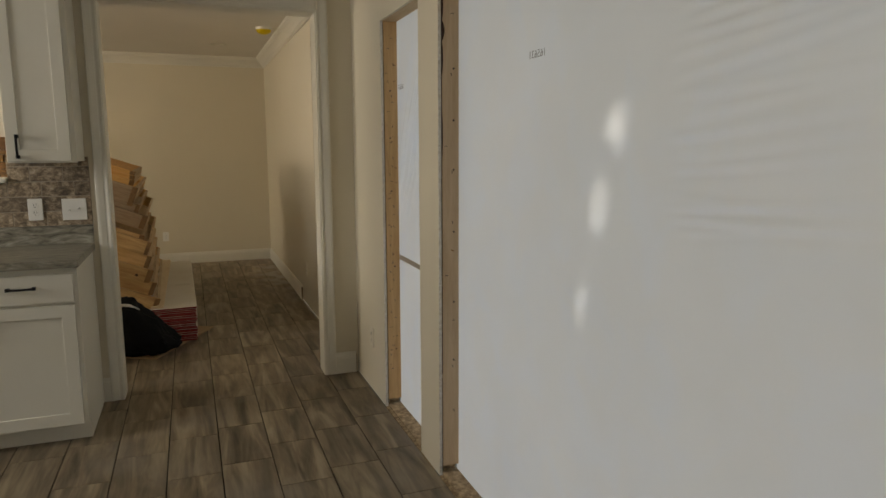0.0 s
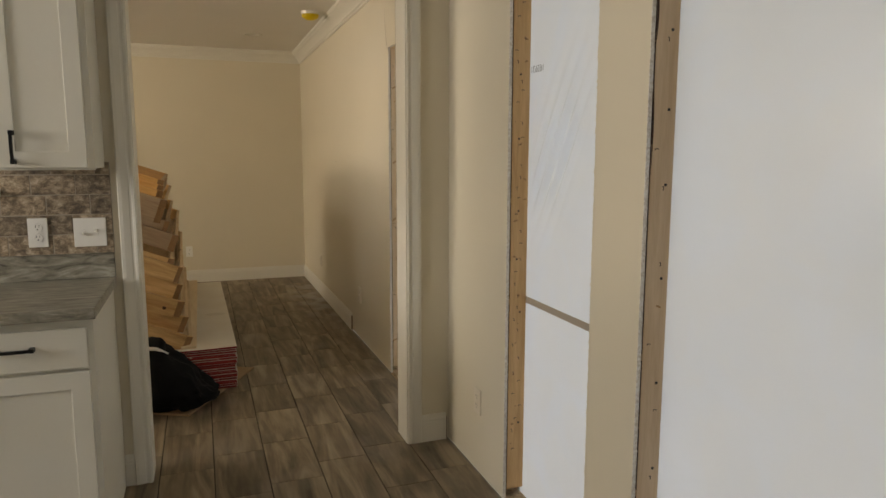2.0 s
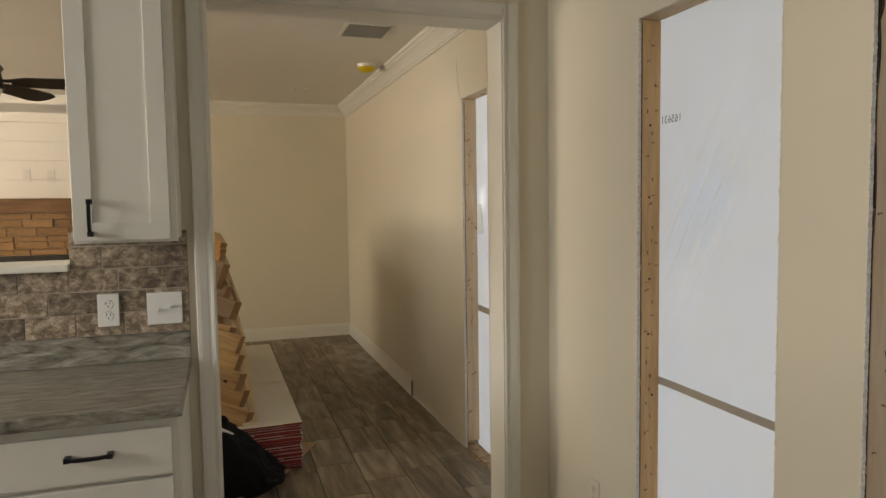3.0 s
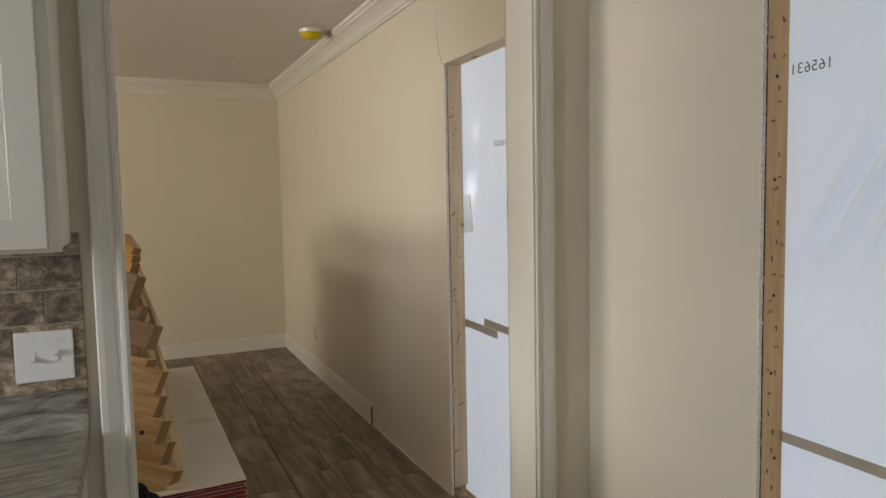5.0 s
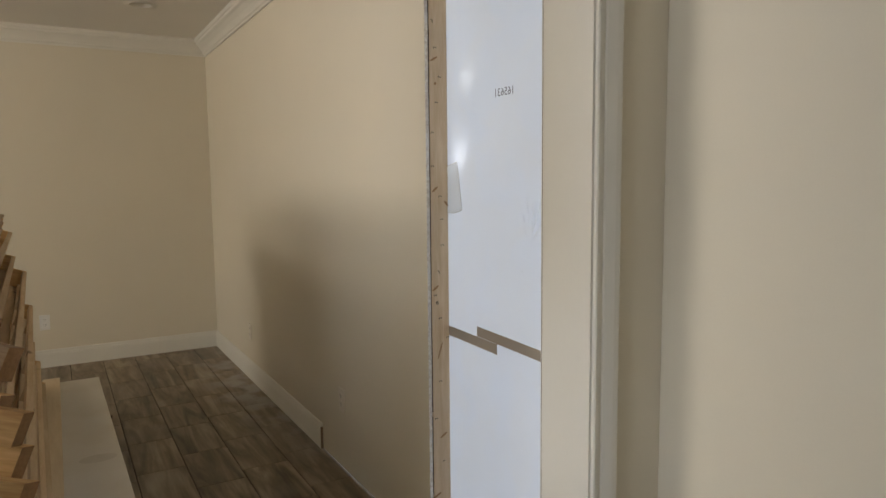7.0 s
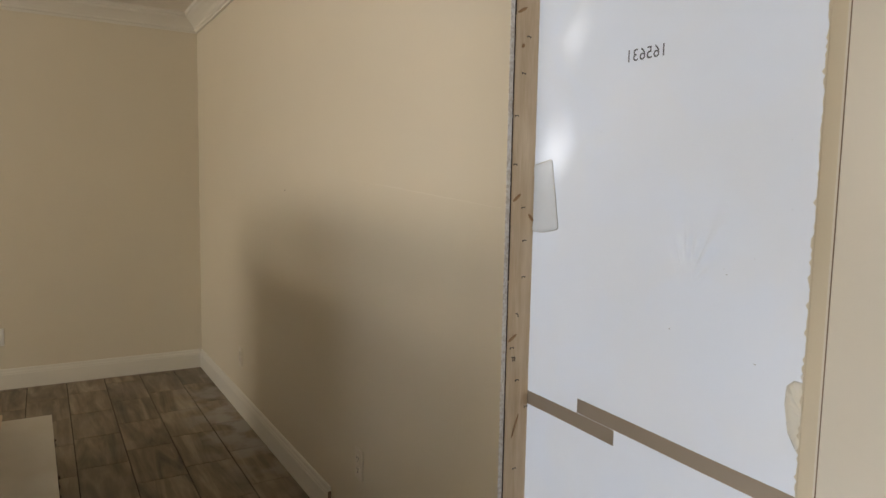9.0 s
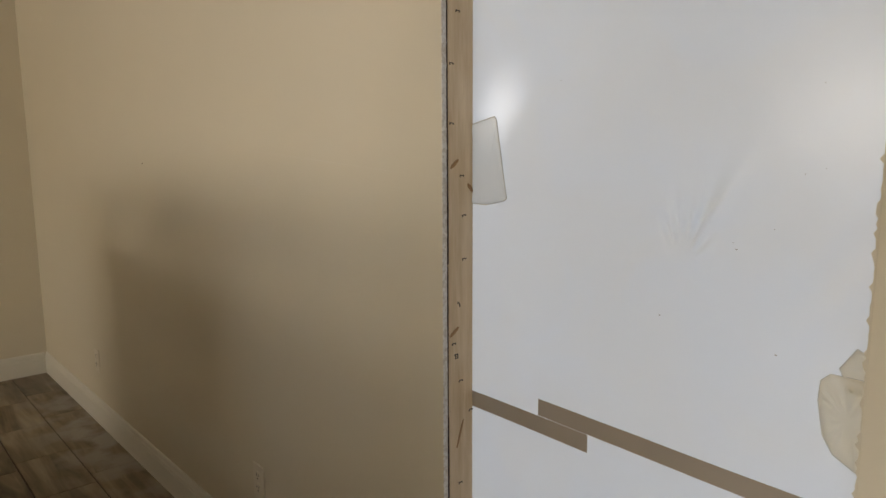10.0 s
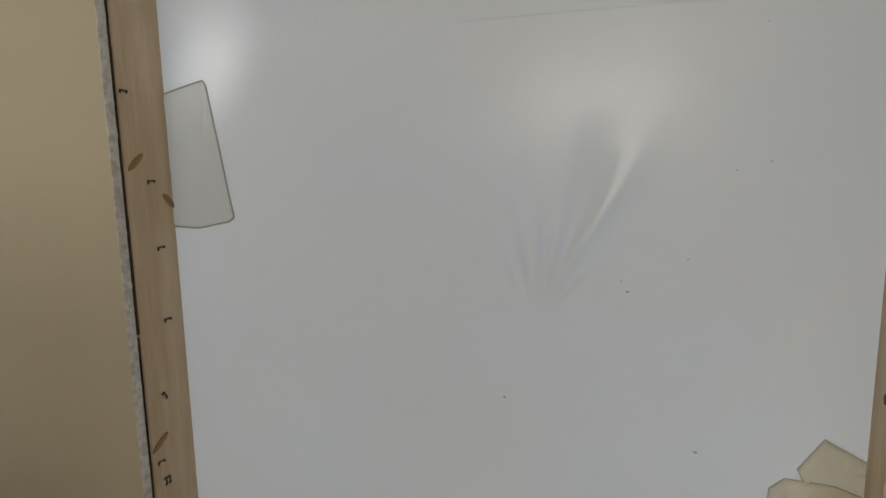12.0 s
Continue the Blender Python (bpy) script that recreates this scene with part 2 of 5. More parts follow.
def film(name, color, through=0.5, rough=0.3, tint=None):
    """Thin plastic: part of the light scatters through it, part off it, with a soft sheen."""
    m = bpy.data.materials.new(name)
    m.use_nodes = True
    n, l = m.node_tree.nodes, m.node_tree.links
    b = n["Principled BSDF"]
    out = n["Material Output"]
    tc = n.new("ShaderNodeTexCoord")
    noise_a = n.new("ShaderNodeTexNoise")
    noise_a.inputs["Scale"].default_value, noise_a.inputs["Detail"].default_value = 2.2, 3
    l.new(tc.outputs["Object"], noise_a.inputs["Vector"])
    mr = n.new("ShaderNodeMapRange")
    mr.inputs["To Min"].default_value, mr.inputs["To Max"].default_value = 0.93, 1.05
    l.new(noise_a.outputs["Fac"], mr.inputs["Value"])
    sc = n.new("ShaderNodeVectorMath")
    sc.operation = "SCALE"
    sc.inputs[0].default_value = color
    # tint paints in the uneven daylight behind the sheet as bluish mottling
    if tint:
        shade_mottle, step, two = n.new("ShaderNodeTexNoise"), n.new("ShaderNodeMapRange"), n.new("ShaderNodeMix")
        shade_mottle.inputs["Scale"].default_value, shade_mottle.inputs["Detail"].default_value, shade_mottle.inputs["Distortion"].default_value = 4.3, 2, 0.8
        l.new(tc.outputs["Object"], shade_mottle.inputs["Vector"])
        step.inputs["From Min"].default_value, step.inputs["From Max"].default_value = 0.42, 0.66
        l.new(shade_mottle.outputs["Fac"], step.inputs["Value"])
        two.data_type = "RGBA"
        two.inputs["A"].default_value, two.inputs["B"].default_value = (*color, 1), (*tint, 1)
        l.new(step.outputs[0], two.inputs["Factor"])
        l.new(two.outputs["Result"], sc.inputs[0])
    l.new(mr.outputs[0], sc.inputs["Scale"])
    l.new(sc.outputs[0], b.inputs["Base Color"])
    b.inputs["Roughness"].default_value = rough
    tl = n.new("ShaderNodeBsdfTranslucent")
    l.new(sc.outputs[0], tl.inputs["Color"])
    mx = n.new("ShaderNodeMixShader")
    mx.inputs[0].default_value = through
    l.new(b.outputs[0], mx.inputs[1])
    l.new(tl.outputs[0], mx.inputs[2])
    last = mx.outputs[0]
    l.new(last, out.inputs["Surface"])
    return m


WALL = shader("wall_paint", (0.662, 0.604, 0.48), 0.62, 0.03, 1.2, 180, 0.06)
CEIL = shader("ceiling_paint", (0.76, 0.73, 0.67), 0.8, 0.03, 1.5, 120, 0.1)
TRIM = shader("trim_paint", (0.70, 0.675, 0.60), 0.38, 0.025, 3, 90, 0.03)
CABINET = shader("cabinet_paint", (0.71, 0.69, 0.61), 0.38, 0.02, 3, 80, 0.02)
WHITE_WALL = shader("white_board_paint", (0.88, 0.85, 0.8), 0.5, 0.03, 2, 90, 0.04)
GYPSUM = shader("gypsum", (0.84, 0.81, 0.75), 0.9, 0.2, 130, 300, 0.6, tint=(0.55, 0.5, 0.43))
PAPER = shader("gypsum_paper", (0.7, 0.67, 0.6), 0.8, 0.05, 3, 120, 0.05, tint=(0.64, 0.6, 0.52))
STAIN_PAPER = shader("stained_paper", (0.6, 0.565, 0.49), 0.8, 0.08, 20, 120, 0.05)
RED_EDGE = shader("red_edge_tape", (0.24, 0.022, 0.02), 0.5, 0.3, 20, 120, 0.1, obj_vary=0.3)
# torn tape, and the dark strips and patches that paint shaded gaps
TORN_AND_SHADE = shader("torn_tape", (0.06, 0.032, 0.022), 0.85, 0.3, 30, 150, 0.2)
STUD = wood("stud_pine", (0.7, 0.56, 0.38), (0.54, 0.39, 0.23), axis="Z", knots=False)
STUD_ORANGE = wood("stud_pine_orange", (0.68, 0.45, 0.22), (0.5, 0.3, 0.125), axis="Z", knots=False)
STUD_GREY = wood("stud_pine_weathered", (0.62, 0.47, 0.31), (0.50, 0.35, 0.21), axis="Z", knots=False)
PINE = wood("pine_board", (0.72, 0.49, 0.23), (0.43, 0.23, 0.08), axis="X", obj_vary=0.16, knots=False, ring=11)
PINE_ORANGE = wood("pine_board_orange", (0.74, 0.42, 0.13), (0.46, 0.21, 0.05), axis="X", obj_vary=0.14, knots=False, ring=10)
PINE_GREY = wood("pine_board_weathered", (0.5, 0.36, 0.215), (0.25, 0.145, 0.075), axis="X", obj_vary=0.16, knots=False, ring=9)
RAIL = wood("pine_rail", (0.66, 0.51, 0.32), (0.5, 0.35, 0.19), axis="Y", obj_vary=0.15)
# end grain with the shade on the cut ends put into its colour
SHADED_ENDGRAIN = shader("pine_end_grain_shaded", (0.3, 0.165, 0.07), 0.8, 0.25, 60, 260, 0.3)
PALE = wood("pale_board", (0.66, 0.55, 0.38), (0.56, 0.44, 0.28), axis="Y", knots=False)
OSB = shader("strand_board", (0.3, 0.21, 0.12), 0.85, 0.4, 45, 160, 0.5, tint=(0.42, 0.31, 0.19))
MANTEL = wood("mantel_wood", (0.3, 0.16, 0.07), (0.14, 0.065, 0.025), axis="X")
STONE = shader("ledge_stone", (0.42, 0.24, 0.1), 0.85, 0.35, 9, 60, 0.6, obj_vary=0.35, tint=(0.2, 0.13, 0.08))
TRAVERTINE = veined("travertine", ((0.33, (0.088, 0.066, 0.046)), (0.47, (0.2, 0.15, 0.1)), (0.56, (0.32, 0.25, 0.175)), (0.69, (0.52, 0.43, 0.32))), 0.62, (1, 1, 1.25), 34, 170, 0.35, 0.7, 0.36)
GROUT = shader("grout", (0.38, 0.33, 0.265), 0.95, 0.12, 40, 200, 0.3)
FLOOR_GROUT = shader("floor_grout", (0.05, 0.042, 0.034), 0.95, 0.2, 30, 150, 0.3)
LAMINATE = veined("counter_laminate", ((0.30, (0.075, 0.067, 0.052)), (0.43, (0.19, 0.175, 0.138)), (0.56, (0.28, 0.262, 0.212)), (0.72, (0.43, 0.41, 0.345))), 0.34, (0.9, 3.4, 3.4), 5.5, 30, 2.6, 0.03, 0.0)
TILE = plank_tile()
BLACK = shader("black_metal", (0.012, 0.012, 0.013), 0.42, 0.1, 10, 90, 0.02, metal=0.6)
FAN_BLACK = shader("fan_black", (0.016, 0.014, 0.013), 0.5, 0.1, 6, 60, 0.03)
BAG = shader("black_bag", (0.005, 0.005, 0.0055), 0.8, 0.3, 12, 90, 0.4, spec=0.2)
PLATE = shader("plate_plastic", (0.8, 0.79, 0.75), 0.3, 0.01, 5, 60, 0.0)
SPECK = shader("dirt", (0.45, 0.43, 0.4), 0.8, 0.1, 5, 60, 0.0)
SLOT = shader("slot_dark", (0.03, 0.028, 0.025), 0.6, 0.1, 5, 60, 0.0)
YELLOW = film("yellow_plastic", (0.8, 0.62, 0.02), 0.35, 0.3)
SHEET = film("plastic_sheet", (0.825, 0.848, 0.875), 0.57, 0.22, (0.812, 0.85, 0.905))
TAPE = film("seam_tape", (0.42, 0.36, 0.29), 0.22, 0.35)
PATCH = film("clear_patch", (0.85, 0.865, 0.86), 0.56, 0.25)
PATCH_RIM = film("patch_rim", (0.62, 0.6, 0.55), 0.4, 0.3)
CRUMPLED = film("crumpled_tape", (0.85, 0.81, 0.7), 0.5, 0.3)
BEIGE_PLATE = shader("beige_plate", (0.68, 0.62, 0.51), 0.4, 0.01, 5, 60, 0.0)
LEAF = shader("tree_leaf", (0.07, 0.1, 0.03), 0.6, 0.25, 8, 60, 0.05)
BARK = shader("tree_bark", (0.1, 0.075, 0.055), 0.9, 0.3, 9, 60, 0.5)
INK = shader("grey_ink", (0.1, 0.1, 0.1), 0.6, 0.05, 5, 60, 0.0)
STEEL = shader("staple_steel", (0.05, 0.045, 0.04), 0.4, 0.2, 20, 90, 0.0, metal=0.7)
LENS = shader("lamp_lens", (0.86, 0.85, 0.82), 0.4, 0.02, 5, 60, 0.0)
TAN = shader("tan_board", (0.4, 0.28, 0.17), 0.85, 0.15, 8, 90, 0.1)
CARD = shader("cardboard", (0.2, 0.145, 0.095), 0.85, 0.15, 8, 90, 0.1)
GRASS = shader("ground_earth", (0.2, 0.19, 0.14), 0.95, 0.3, 0.6, 9, 0.3)


# ---- building helpers ----
def add_box(bm, x0, y0, z0, x1, y1, z1, m=None, bevel=0.0):
    made = bmesh.ops.create_cube(bm, size=1.0)["verts"]
    bmesh.ops.scale(bm, vec=(x1 - x0, y1 - y0, z1 - z0), verts=made)
    bmesh.ops.translate(bm, vec=((x0 + x1) / 2, (y0 + y1) / 2, (z0 + z1) / 2), verts=made)
    if bevel:
        edges = list({e for v in made for e in v.link_edges})
        out = bmesh.ops.bevel(bm, geom=edges, offset=bevel, segments=2, affect="EDGES", profile=0.6)
        made = list({v for f in out["faces"] for v in f.verts} | {v for v in made if v.is_valid})
    if m is not None:
        bmesh.ops.transform(bm, matrix=m, verts=made)
    return made


def box_bm(x0, y0, z0, x1, y1, z1, bevel=0.0, m=None):
    bm = bmesh.new()
    add_box(bm, x0, y0, z0, x1, y1, z1, m, bevel)
    return bm


def mesh_of(name, bm, material, smooth=False):
    me = bpy.data.meshes.new(name)
    if smooth:
        for f in bm.faces:
            f.smooth = True
    bmesh.ops.recalc_face_normals(bm, faces=bm.faces)
    bm.to_mesh(me)
    bm.free()
    me.materials.append(material)
    return me


def thing(name, bm, material, label, category, kind="", group="", smooth=False):
    ob = new(name, mesh_of(name, bm, material, smooth))
    return tagged(ob, label, category, group, kind)


def part(name, bm, material, parent, label="", smooth=False):
    ob = new(name, mesh_of(name, bm, material, smooth))
    ob.parent = parent
    ob.matrix_parent_inverse = Matrix.Identity(4)
    if label:
        ob["label"] = label
    return ob


def piece(name, me, parent, m):
    ob = new(name, me)
    ob.parent = parent
    ob.matrix_basis = m
    return ob


def base(name, label, category, x=0, y=0, z=0, group="", kind=""):
    ob = new(name)
    ob.location = (x, y, z)
    ob.empty_display_size = 0.05
    return tagged(ob, label, category, group, kind)


def profile_bm(points, path_from, path_to, side, up=(0, 0, 1)):
    """Sweep a closed (out, height) outline straight from one place to another; side is the way it stands out."""
    bm = bmesh.new()
    a, b_, s, u = Vector(path_from), Vector(path_to), Vector(side), Vector(up)
    rings = [[bm.verts.new(p + s * o + u * h) for o, h in points] for p in (a, b_)]
    k = len(points)
    for i in range(k):
        bm.faces.new((rings[0][i], rings[0][(i + 1) % k], rings[1][(i + 1) % k], rings[1][i]))
    bm.faces.new(rings[0])
    bm.faces.new(rings[1])
    return bm


def tube_bm(points, radius, sides=10):
    bm = bmesh.new()
    pts = [Vector(p) for p in points]
    rings = []
    for i, p in enumerate(pts):
        d = (pts[min(i + 1, len(pts) - 1)] - pts[max(i - 1, 0)]).normalized()
        q = d.to_track_quat("Z", "Y")
        r = radius[i] if isinstance(radius, (list, tuple)) else radius
        rings.append([bm.verts.new(p + q @ Vector((r * math.cos(2 * math.pi * k / sides), r * math.sin(2 * math.pi * k / sides), 0))) for k in range(sides)])
    for a, b_ in zip(rings, rings[1:]):
        for k in range(sides):
            bm.faces.new((a[k], a[(k + 1) % sides], b_[(k + 1) % sides], b_[k]))
    bm.faces.new(rings[0])
    bm.faces.new(rings[-1])
    return bm


def disc_bm(r, depth, z0=0.0, segs=32, bevel=0.0):
    bm = bmesh.new()
    bmesh.ops.create_cone(bm, cap_ends=True, segments=segs, radius1=r, radius2=r - bevel, depth=depth)
    bmesh.ops.translate(bm, vec=(0, 0, z0), verts=bm.verts)
    return bm


# ---- large structure ----
X = 1.10           # room face of the outer wall
SHEET_X = 1.192    # the plastic over its openings
FAR = 8.72         # far wall
CEIL_Z = 2.56
HEAD = 2.07        # top of the openings
OPEN = ((0.25, 2.322), (2.566, 3.18), (4.134, 4.92))
STRIP = 0.013      # drywall


def structure(name, boxes, material, label, category="wall"):
    bm = bmesh.new()
    for b in boxes:
        add_box(bm, *b)
    return thing(name, bm, material, label, category, kind="structure")


solid = ((-4.0, 0.25), (2.322, 2.566), (3.18, 4.134), (4.92, FAR))
structure("wall_east", [(X, a, 0.0, X + STRIP, b, HEAD) for a, b in solid] + [(X, -4.0, HEAD, X + STRIP, FAR, CEIL_Z)], WALL,
          "beige painted drywall wall with three raw openings")
structure("wall_east_outside", [(X + STRIP + 0.001, a + (0.04 if a > 0 else 0), 0.0, SHEET_X - 0.004, b - (0.04 if b < FAR else 0), HEAD) for a, b in solid]
          + [(X + STRIP + 0.001, -4.0, HEAD + 0.04, SHEET_X - 0.004, FAR, CEIL_Z)], OSB, "framing and sheathing behind the drywall")
structure("wall_far", [(-5.6, FAR, 0, X + 0.1, FAR + 0.12, CEIL_Z)], WALL, "plain beige painted far wall")
PASS_L, PASS_R, PASS_TOP = -0.272, 0.882, 2.215
Y0, Y1 = 3.834, 3.986
structure("wall_passage", [
    (PASS_R + 0.02, Y0, 0, X - 0.001, Y1, CEIL_Z), (PASS_L - 0.02, Y0, PASS_TOP + 0.02, PASS_R + 0.02, Y1, CEIL_Z),
    (-0.70, Y0, 0, PASS_L - 0.02, Y1, CEIL_Z)], WALL, "beige wall with a cased passage to the living room")
structure("wall_hatch", [(-0.748, Y0, 1.25, -0.70, Y1, 1.384), (-2.3, Y0, 0, -0.70, Y1, 1.25), (-2.3, Y0, 2.3, -0.70, Y1, CEIL_Z),
    (-5.6, Y0, 0, -2.3, Y1, CEIL_Z)], WALL, "beige wall behind the worktop with an opening to the living room")
structure("wall_kitchen_west", [(-4.12, -4.0, 0, -4.0, 1.85, CEIL_Z), (-4.12, 3.15, 0, -4.0, Y0, CEIL_Z),
                                (-4.12, 1.85, 0, -4.0, 3.15, 1.33), (-4.12, 1.85, 2.5, -4.0, 3.15, CEIL_Z)], WALL, "beige kitchen wall with an unseen window, added for light")
structure("wall_kitchen_south", [(-4.12, -4.12, 0, -2.4, -4.0, CEIL_Z), (-0.6, -4.12, 0, X + 0.1, -4.0, CEIL_Z), (-2.4, -4.12, 0, -0.6, -4.0, 1.0), (-2.4, -4.12, 2.2, -0.6, -4.0, CEIL_Z)], WALL, "beige kitchen wall with an unseen window, added for light")
structure("wall_living_west", [(-5.6, Y1, 0, -5.48, 4.7, CEIL_Z), (-5.6, 6.7, 0, -5.48, FAR, CEIL_Z),
                               (-5.6, 4.7, 0, -5.48, 6.7, 1.05), (-5.6, 4.7, 2.45, -5.48, 6.7, CEIL_Z)], WALL, "beige living room wall with a window")
LAMP_X, LAMP_Y, CAN = 0.504, 7.678, 0.068
structure("ceiling", [(-5.7, -4.2, CEIL_Z, X + 0.2, LAMP_Y - CAN, CEIL_Z + 0.1), (-5.7, LAMP_Y + CAN, CEIL_Z, X + 0.2, FAR + 0.2, CEIL_Z + 0.1),
                      (-5.7, LAMP_Y - CAN, CEIL_Z, LAMP_X - CAN, LAMP_Y + CAN, CEIL_Z + 0.1), (LAMP_X + CAN, LAMP_Y - CAN, CEIL_Z, X + 0.2, LAMP_Y + CAN, CEIL_Z + 0.1)], CEIL, "flat off-white painted ceiling", "ceiling")
structure("floor", [(-5.6, -4.1, -0.1, X - 0.001, FAR, -0.0065)], FLOOR_GROUT, "dark grouted floor under the plank tiles", "floor")
structure("threshold", [(X, a, -0.1, SHEET_X + 0.02, b, -0.002) for a, b in OPEN], OSB, "bare strand board floor edge in the wall openings", "floor")
structure("ground", [(-300, -300, -0.6, 300, 300, -0.5)], GRASS, "bare ground outside the house", "ground")


# ---- the raw openings of the outer wall: studs, torn drywall edges, plastic ----
wall_east = bpy.data.objects["wall_east"]


def torn_edge(y, way, z0, z1, material, ragged, seed):
    """A broken drywall edge: an uneven strip of plaster that runs up the side of an opening."""
    rnd = random.Random(seed)
    bm = bmesh.new()
    n = int((z1 - z0) / 0.006)
    rows = []
    drift = 0.0
    for i in range(n + 1):
        z = z0 + (z1 - z0) * i / n
        drift = 0.7 * drift + rnd.uniform(-0.16, 0.16) * ragged
        o = 0.0012 + abs(drift) + (rnd.random() ** 4) * ragged * 0.8
        inner = o * rnd.uniform(0.2, 0.9)
        rows.append([bm.verts.new((X - 0.0006, y, z)), bm.verts.new((X - 0.0006, y + way * o, z)),
                     bm.verts.new((X + STRIP - 0.001, y + way * inner, z)), bm.verts.new((X + STRIP - 0.001, y, z))])
    for a, b in zip(rows, rows[1:]):
        for k in range(4):
            bm.faces.new((a[k], a[(k + 1) % 4], b[(k + 1) % 4], b[k]))
    bm.faces.new(rows[0])
    bm.faces.new(rows[-1])
    return part("torn_edge", bm, material, wall_east, "crumbling white drywall edge")


torn_edge(OPEN[0][1], -1, 0, HEAD, GYPSUM, 0.0026, 1)
torn_edge(OPEN[1][0], 1, 0, HEAD, WALL, 0.006, 2)
torn_edge(OPEN[1][1], -1, 0, HEAD, GYPSUM, 0.0028, 3)
torn_edge(OPEN[2][0], 1, 0, HEAD, WALL, 0.0065, 4)
torn_edge(OPEN[2][1], -1, 0, HEAD, GYPSUM, 0.0024, 5)
# dark strips over the drywall joints, painted for the shade of an open gap
rnd = random.Random(17)
for a, b in OPEN:
    z = 0.02
    while z < HEAD - 0.03:
        end = min(z + rnd.uniform(0.03, 0.22), HEAD - 0.01)
        wide = rnd.choice((0.0008, 0.0014, 0.002, 0.0026))
        part("joint_shade", box_bm(X + STRIP + 0.0002, b - 0.0022, z, X + STRIP + 0.0002 + wide, b + 0.002, end), TORN_AND_SHADE, wall_east, "dark strip painting the shade between drywall and stud")
        z = end + rnd.choice((-0.001, -0.001, 0.004, 0.02))

staple_bm = bmesh.new()
add_box(staple_bm, -0.0055, -0.0008, -0.0009, 0.0055, 0.0008, 0.0009)
add_box(staple_bm, -0.0055, -0.0008, -0.0040, -0.0038, 0.0008, -0.0005)
add_box(staple_bm, 0.0038, -0.0008, -0.0028, 0.0055, 0.0008, -0.0005)
STAPLE = mesh_of("staple", staple_bm, STEEL)
NAIL = mesh_of("nail_head", disc_bm(0.0042, 0.002, 0, 10), STEEL)
KNOT_MAT = shader("knot_wood", (0.37, 0.21, 0.095), 0.7, 0.3, 60, 240, 0.2)
knot_bm = disc_bm(0.008, 0.0012, 0, 14)
KNOT = mesh_of("knot", knot_bm, KNOT_MAT)
ROUND_KNOT = mesh_of("round_knot", disc_bm(0.008, 0.0012, 0, 14), shader("dark_knot", (0.055, 0.025, 0.012), 0.7, 0.3, 60, 240, 0.2))


def stud(y0, y1, face, seed, staples, nails, knots, label, material=STUD, marks=()):
    """An upright two-by-four at the side of an opening; face is the side that shows."""
    rnd = random.Random(seed)
    x0, x1 = X + STRIP + 0.0028, SHEET_X - 0.003
    ob = base("wall_stud", label, "stud", (x0 + x1) / 2, (y0 + y1) / 2, 0.0, group="studs beside the openings")
    hx, hy = (x1 - x0) / 2, (y1 - y0) / 2
    part("board", box_bm(-hx, -hy, 0.04, hx, hy, HEAD - 0.001, 0.003), material, ob)
    y = (hy + 0.0006) * face
    for i in range(staples):
        z = 0.2 + 1.8 * (i + rnd.uniform(0.1, 0.9)) / staples
        x = rnd.choice((-0.5, -0.4, 0.0, 0.15, 0.3)) * hx + rnd.uniform(-0.004, 0.004)
        piece("staple", STAPLE, ob, pose(x, y, z, 0, rnd.choice((8, -6, 0, 75, 84)), 0))
    for i in range(nails):
        piece("nail_head", NAIL, ob, pose(rnd.uniform(-0.5, 0.6) * hx, y, 0.25 + 1.75 * (i + rnd.random()) / max(nails, 1), 90, 0, 0))
    for i in range(knots):
        s = rnd.uniform(0.3, 0.75)
        m = pose(rnd.uniform(-0.8, 0.8) * hx * 0.9, y, 0.15 + 1.85 * (i + rnd.random()) / max(knots, 1), 90, 0, 0) @ pose(0, 0, 0, 0, 0, rnd.uniform(-50, 50)) @ Matrix.Diagonal((s * rnd.uniform(0.7, 2.2), s * 0.7, 1, 1))
        piece("knot", KNOT, ob, m)
    for kind, x, z, turn, s in marks:
        if kind == "staple":
            piece("staple", STAPLE, ob, pose(x - ob.location.x, y, z, 0, turn, 0))
        elif kind == "nail":
            piece("nail_head", NAIL, ob, pose(x - ob.location.x, y, z, 90, 0, 0))
        else:
            piece("knot", KNOT, ob, pose(x - ob.location.x, y, z, 90, 0, 0) @ pose(0, 0, 0, 0, 0, turn) @ Matrix.Diagonal((s if s > 1.5 else s * 1.7, 0.3 if s > 1.5 else 0.5, 1, 1)))
    return ob


MARKS_POST = [("nail", 1.166, z, 0, 1) for z in (1.534, 1.333, 1.075, 0.775, 1.74, 0.52)]
MARKS_PALE = [("staple", x, z, a, 1) for x, z, a in ((1.157, 1.769, 10), (1.144, 1.679, 4), (1.126, 1.574, 0), (1.126, 1.454, 5), (1.155, 1.346, 0), (1.161, 1.262, -4), (1.162, 1.168, 0), (1.147, 1.07, 60), (1.131, 0.985, 0),
                                                    (1.136, 0.955, 85), (1.142, 0.955, 85), (1.151, 0.898, 0), (1.182, 0.823, 0), (1.15, 0.66, 0), (1.13, 0.52, 5), (1.16, 0.35, 0), (1.14, 1.87, 0), (1.13, 1.96, 70))]
MARKS_PALE += [("knot", 1.14, 1.745, 60, 0.4), ("knot", 1.134, 1.37, 40, 1.1), ("knot", 1.18, 1.319, -50, 0.9), ("knot", 1.132, 1.01, 35, 1.2), ("knot", 1.149, 0.775, 72, 4.2), ("knot", 1.16, 0.45, 30, 1.3), ("knot", 1.13, 0.22, 25, 1.4), ("knot", 1.135, 1.83, 30, 1.2)]
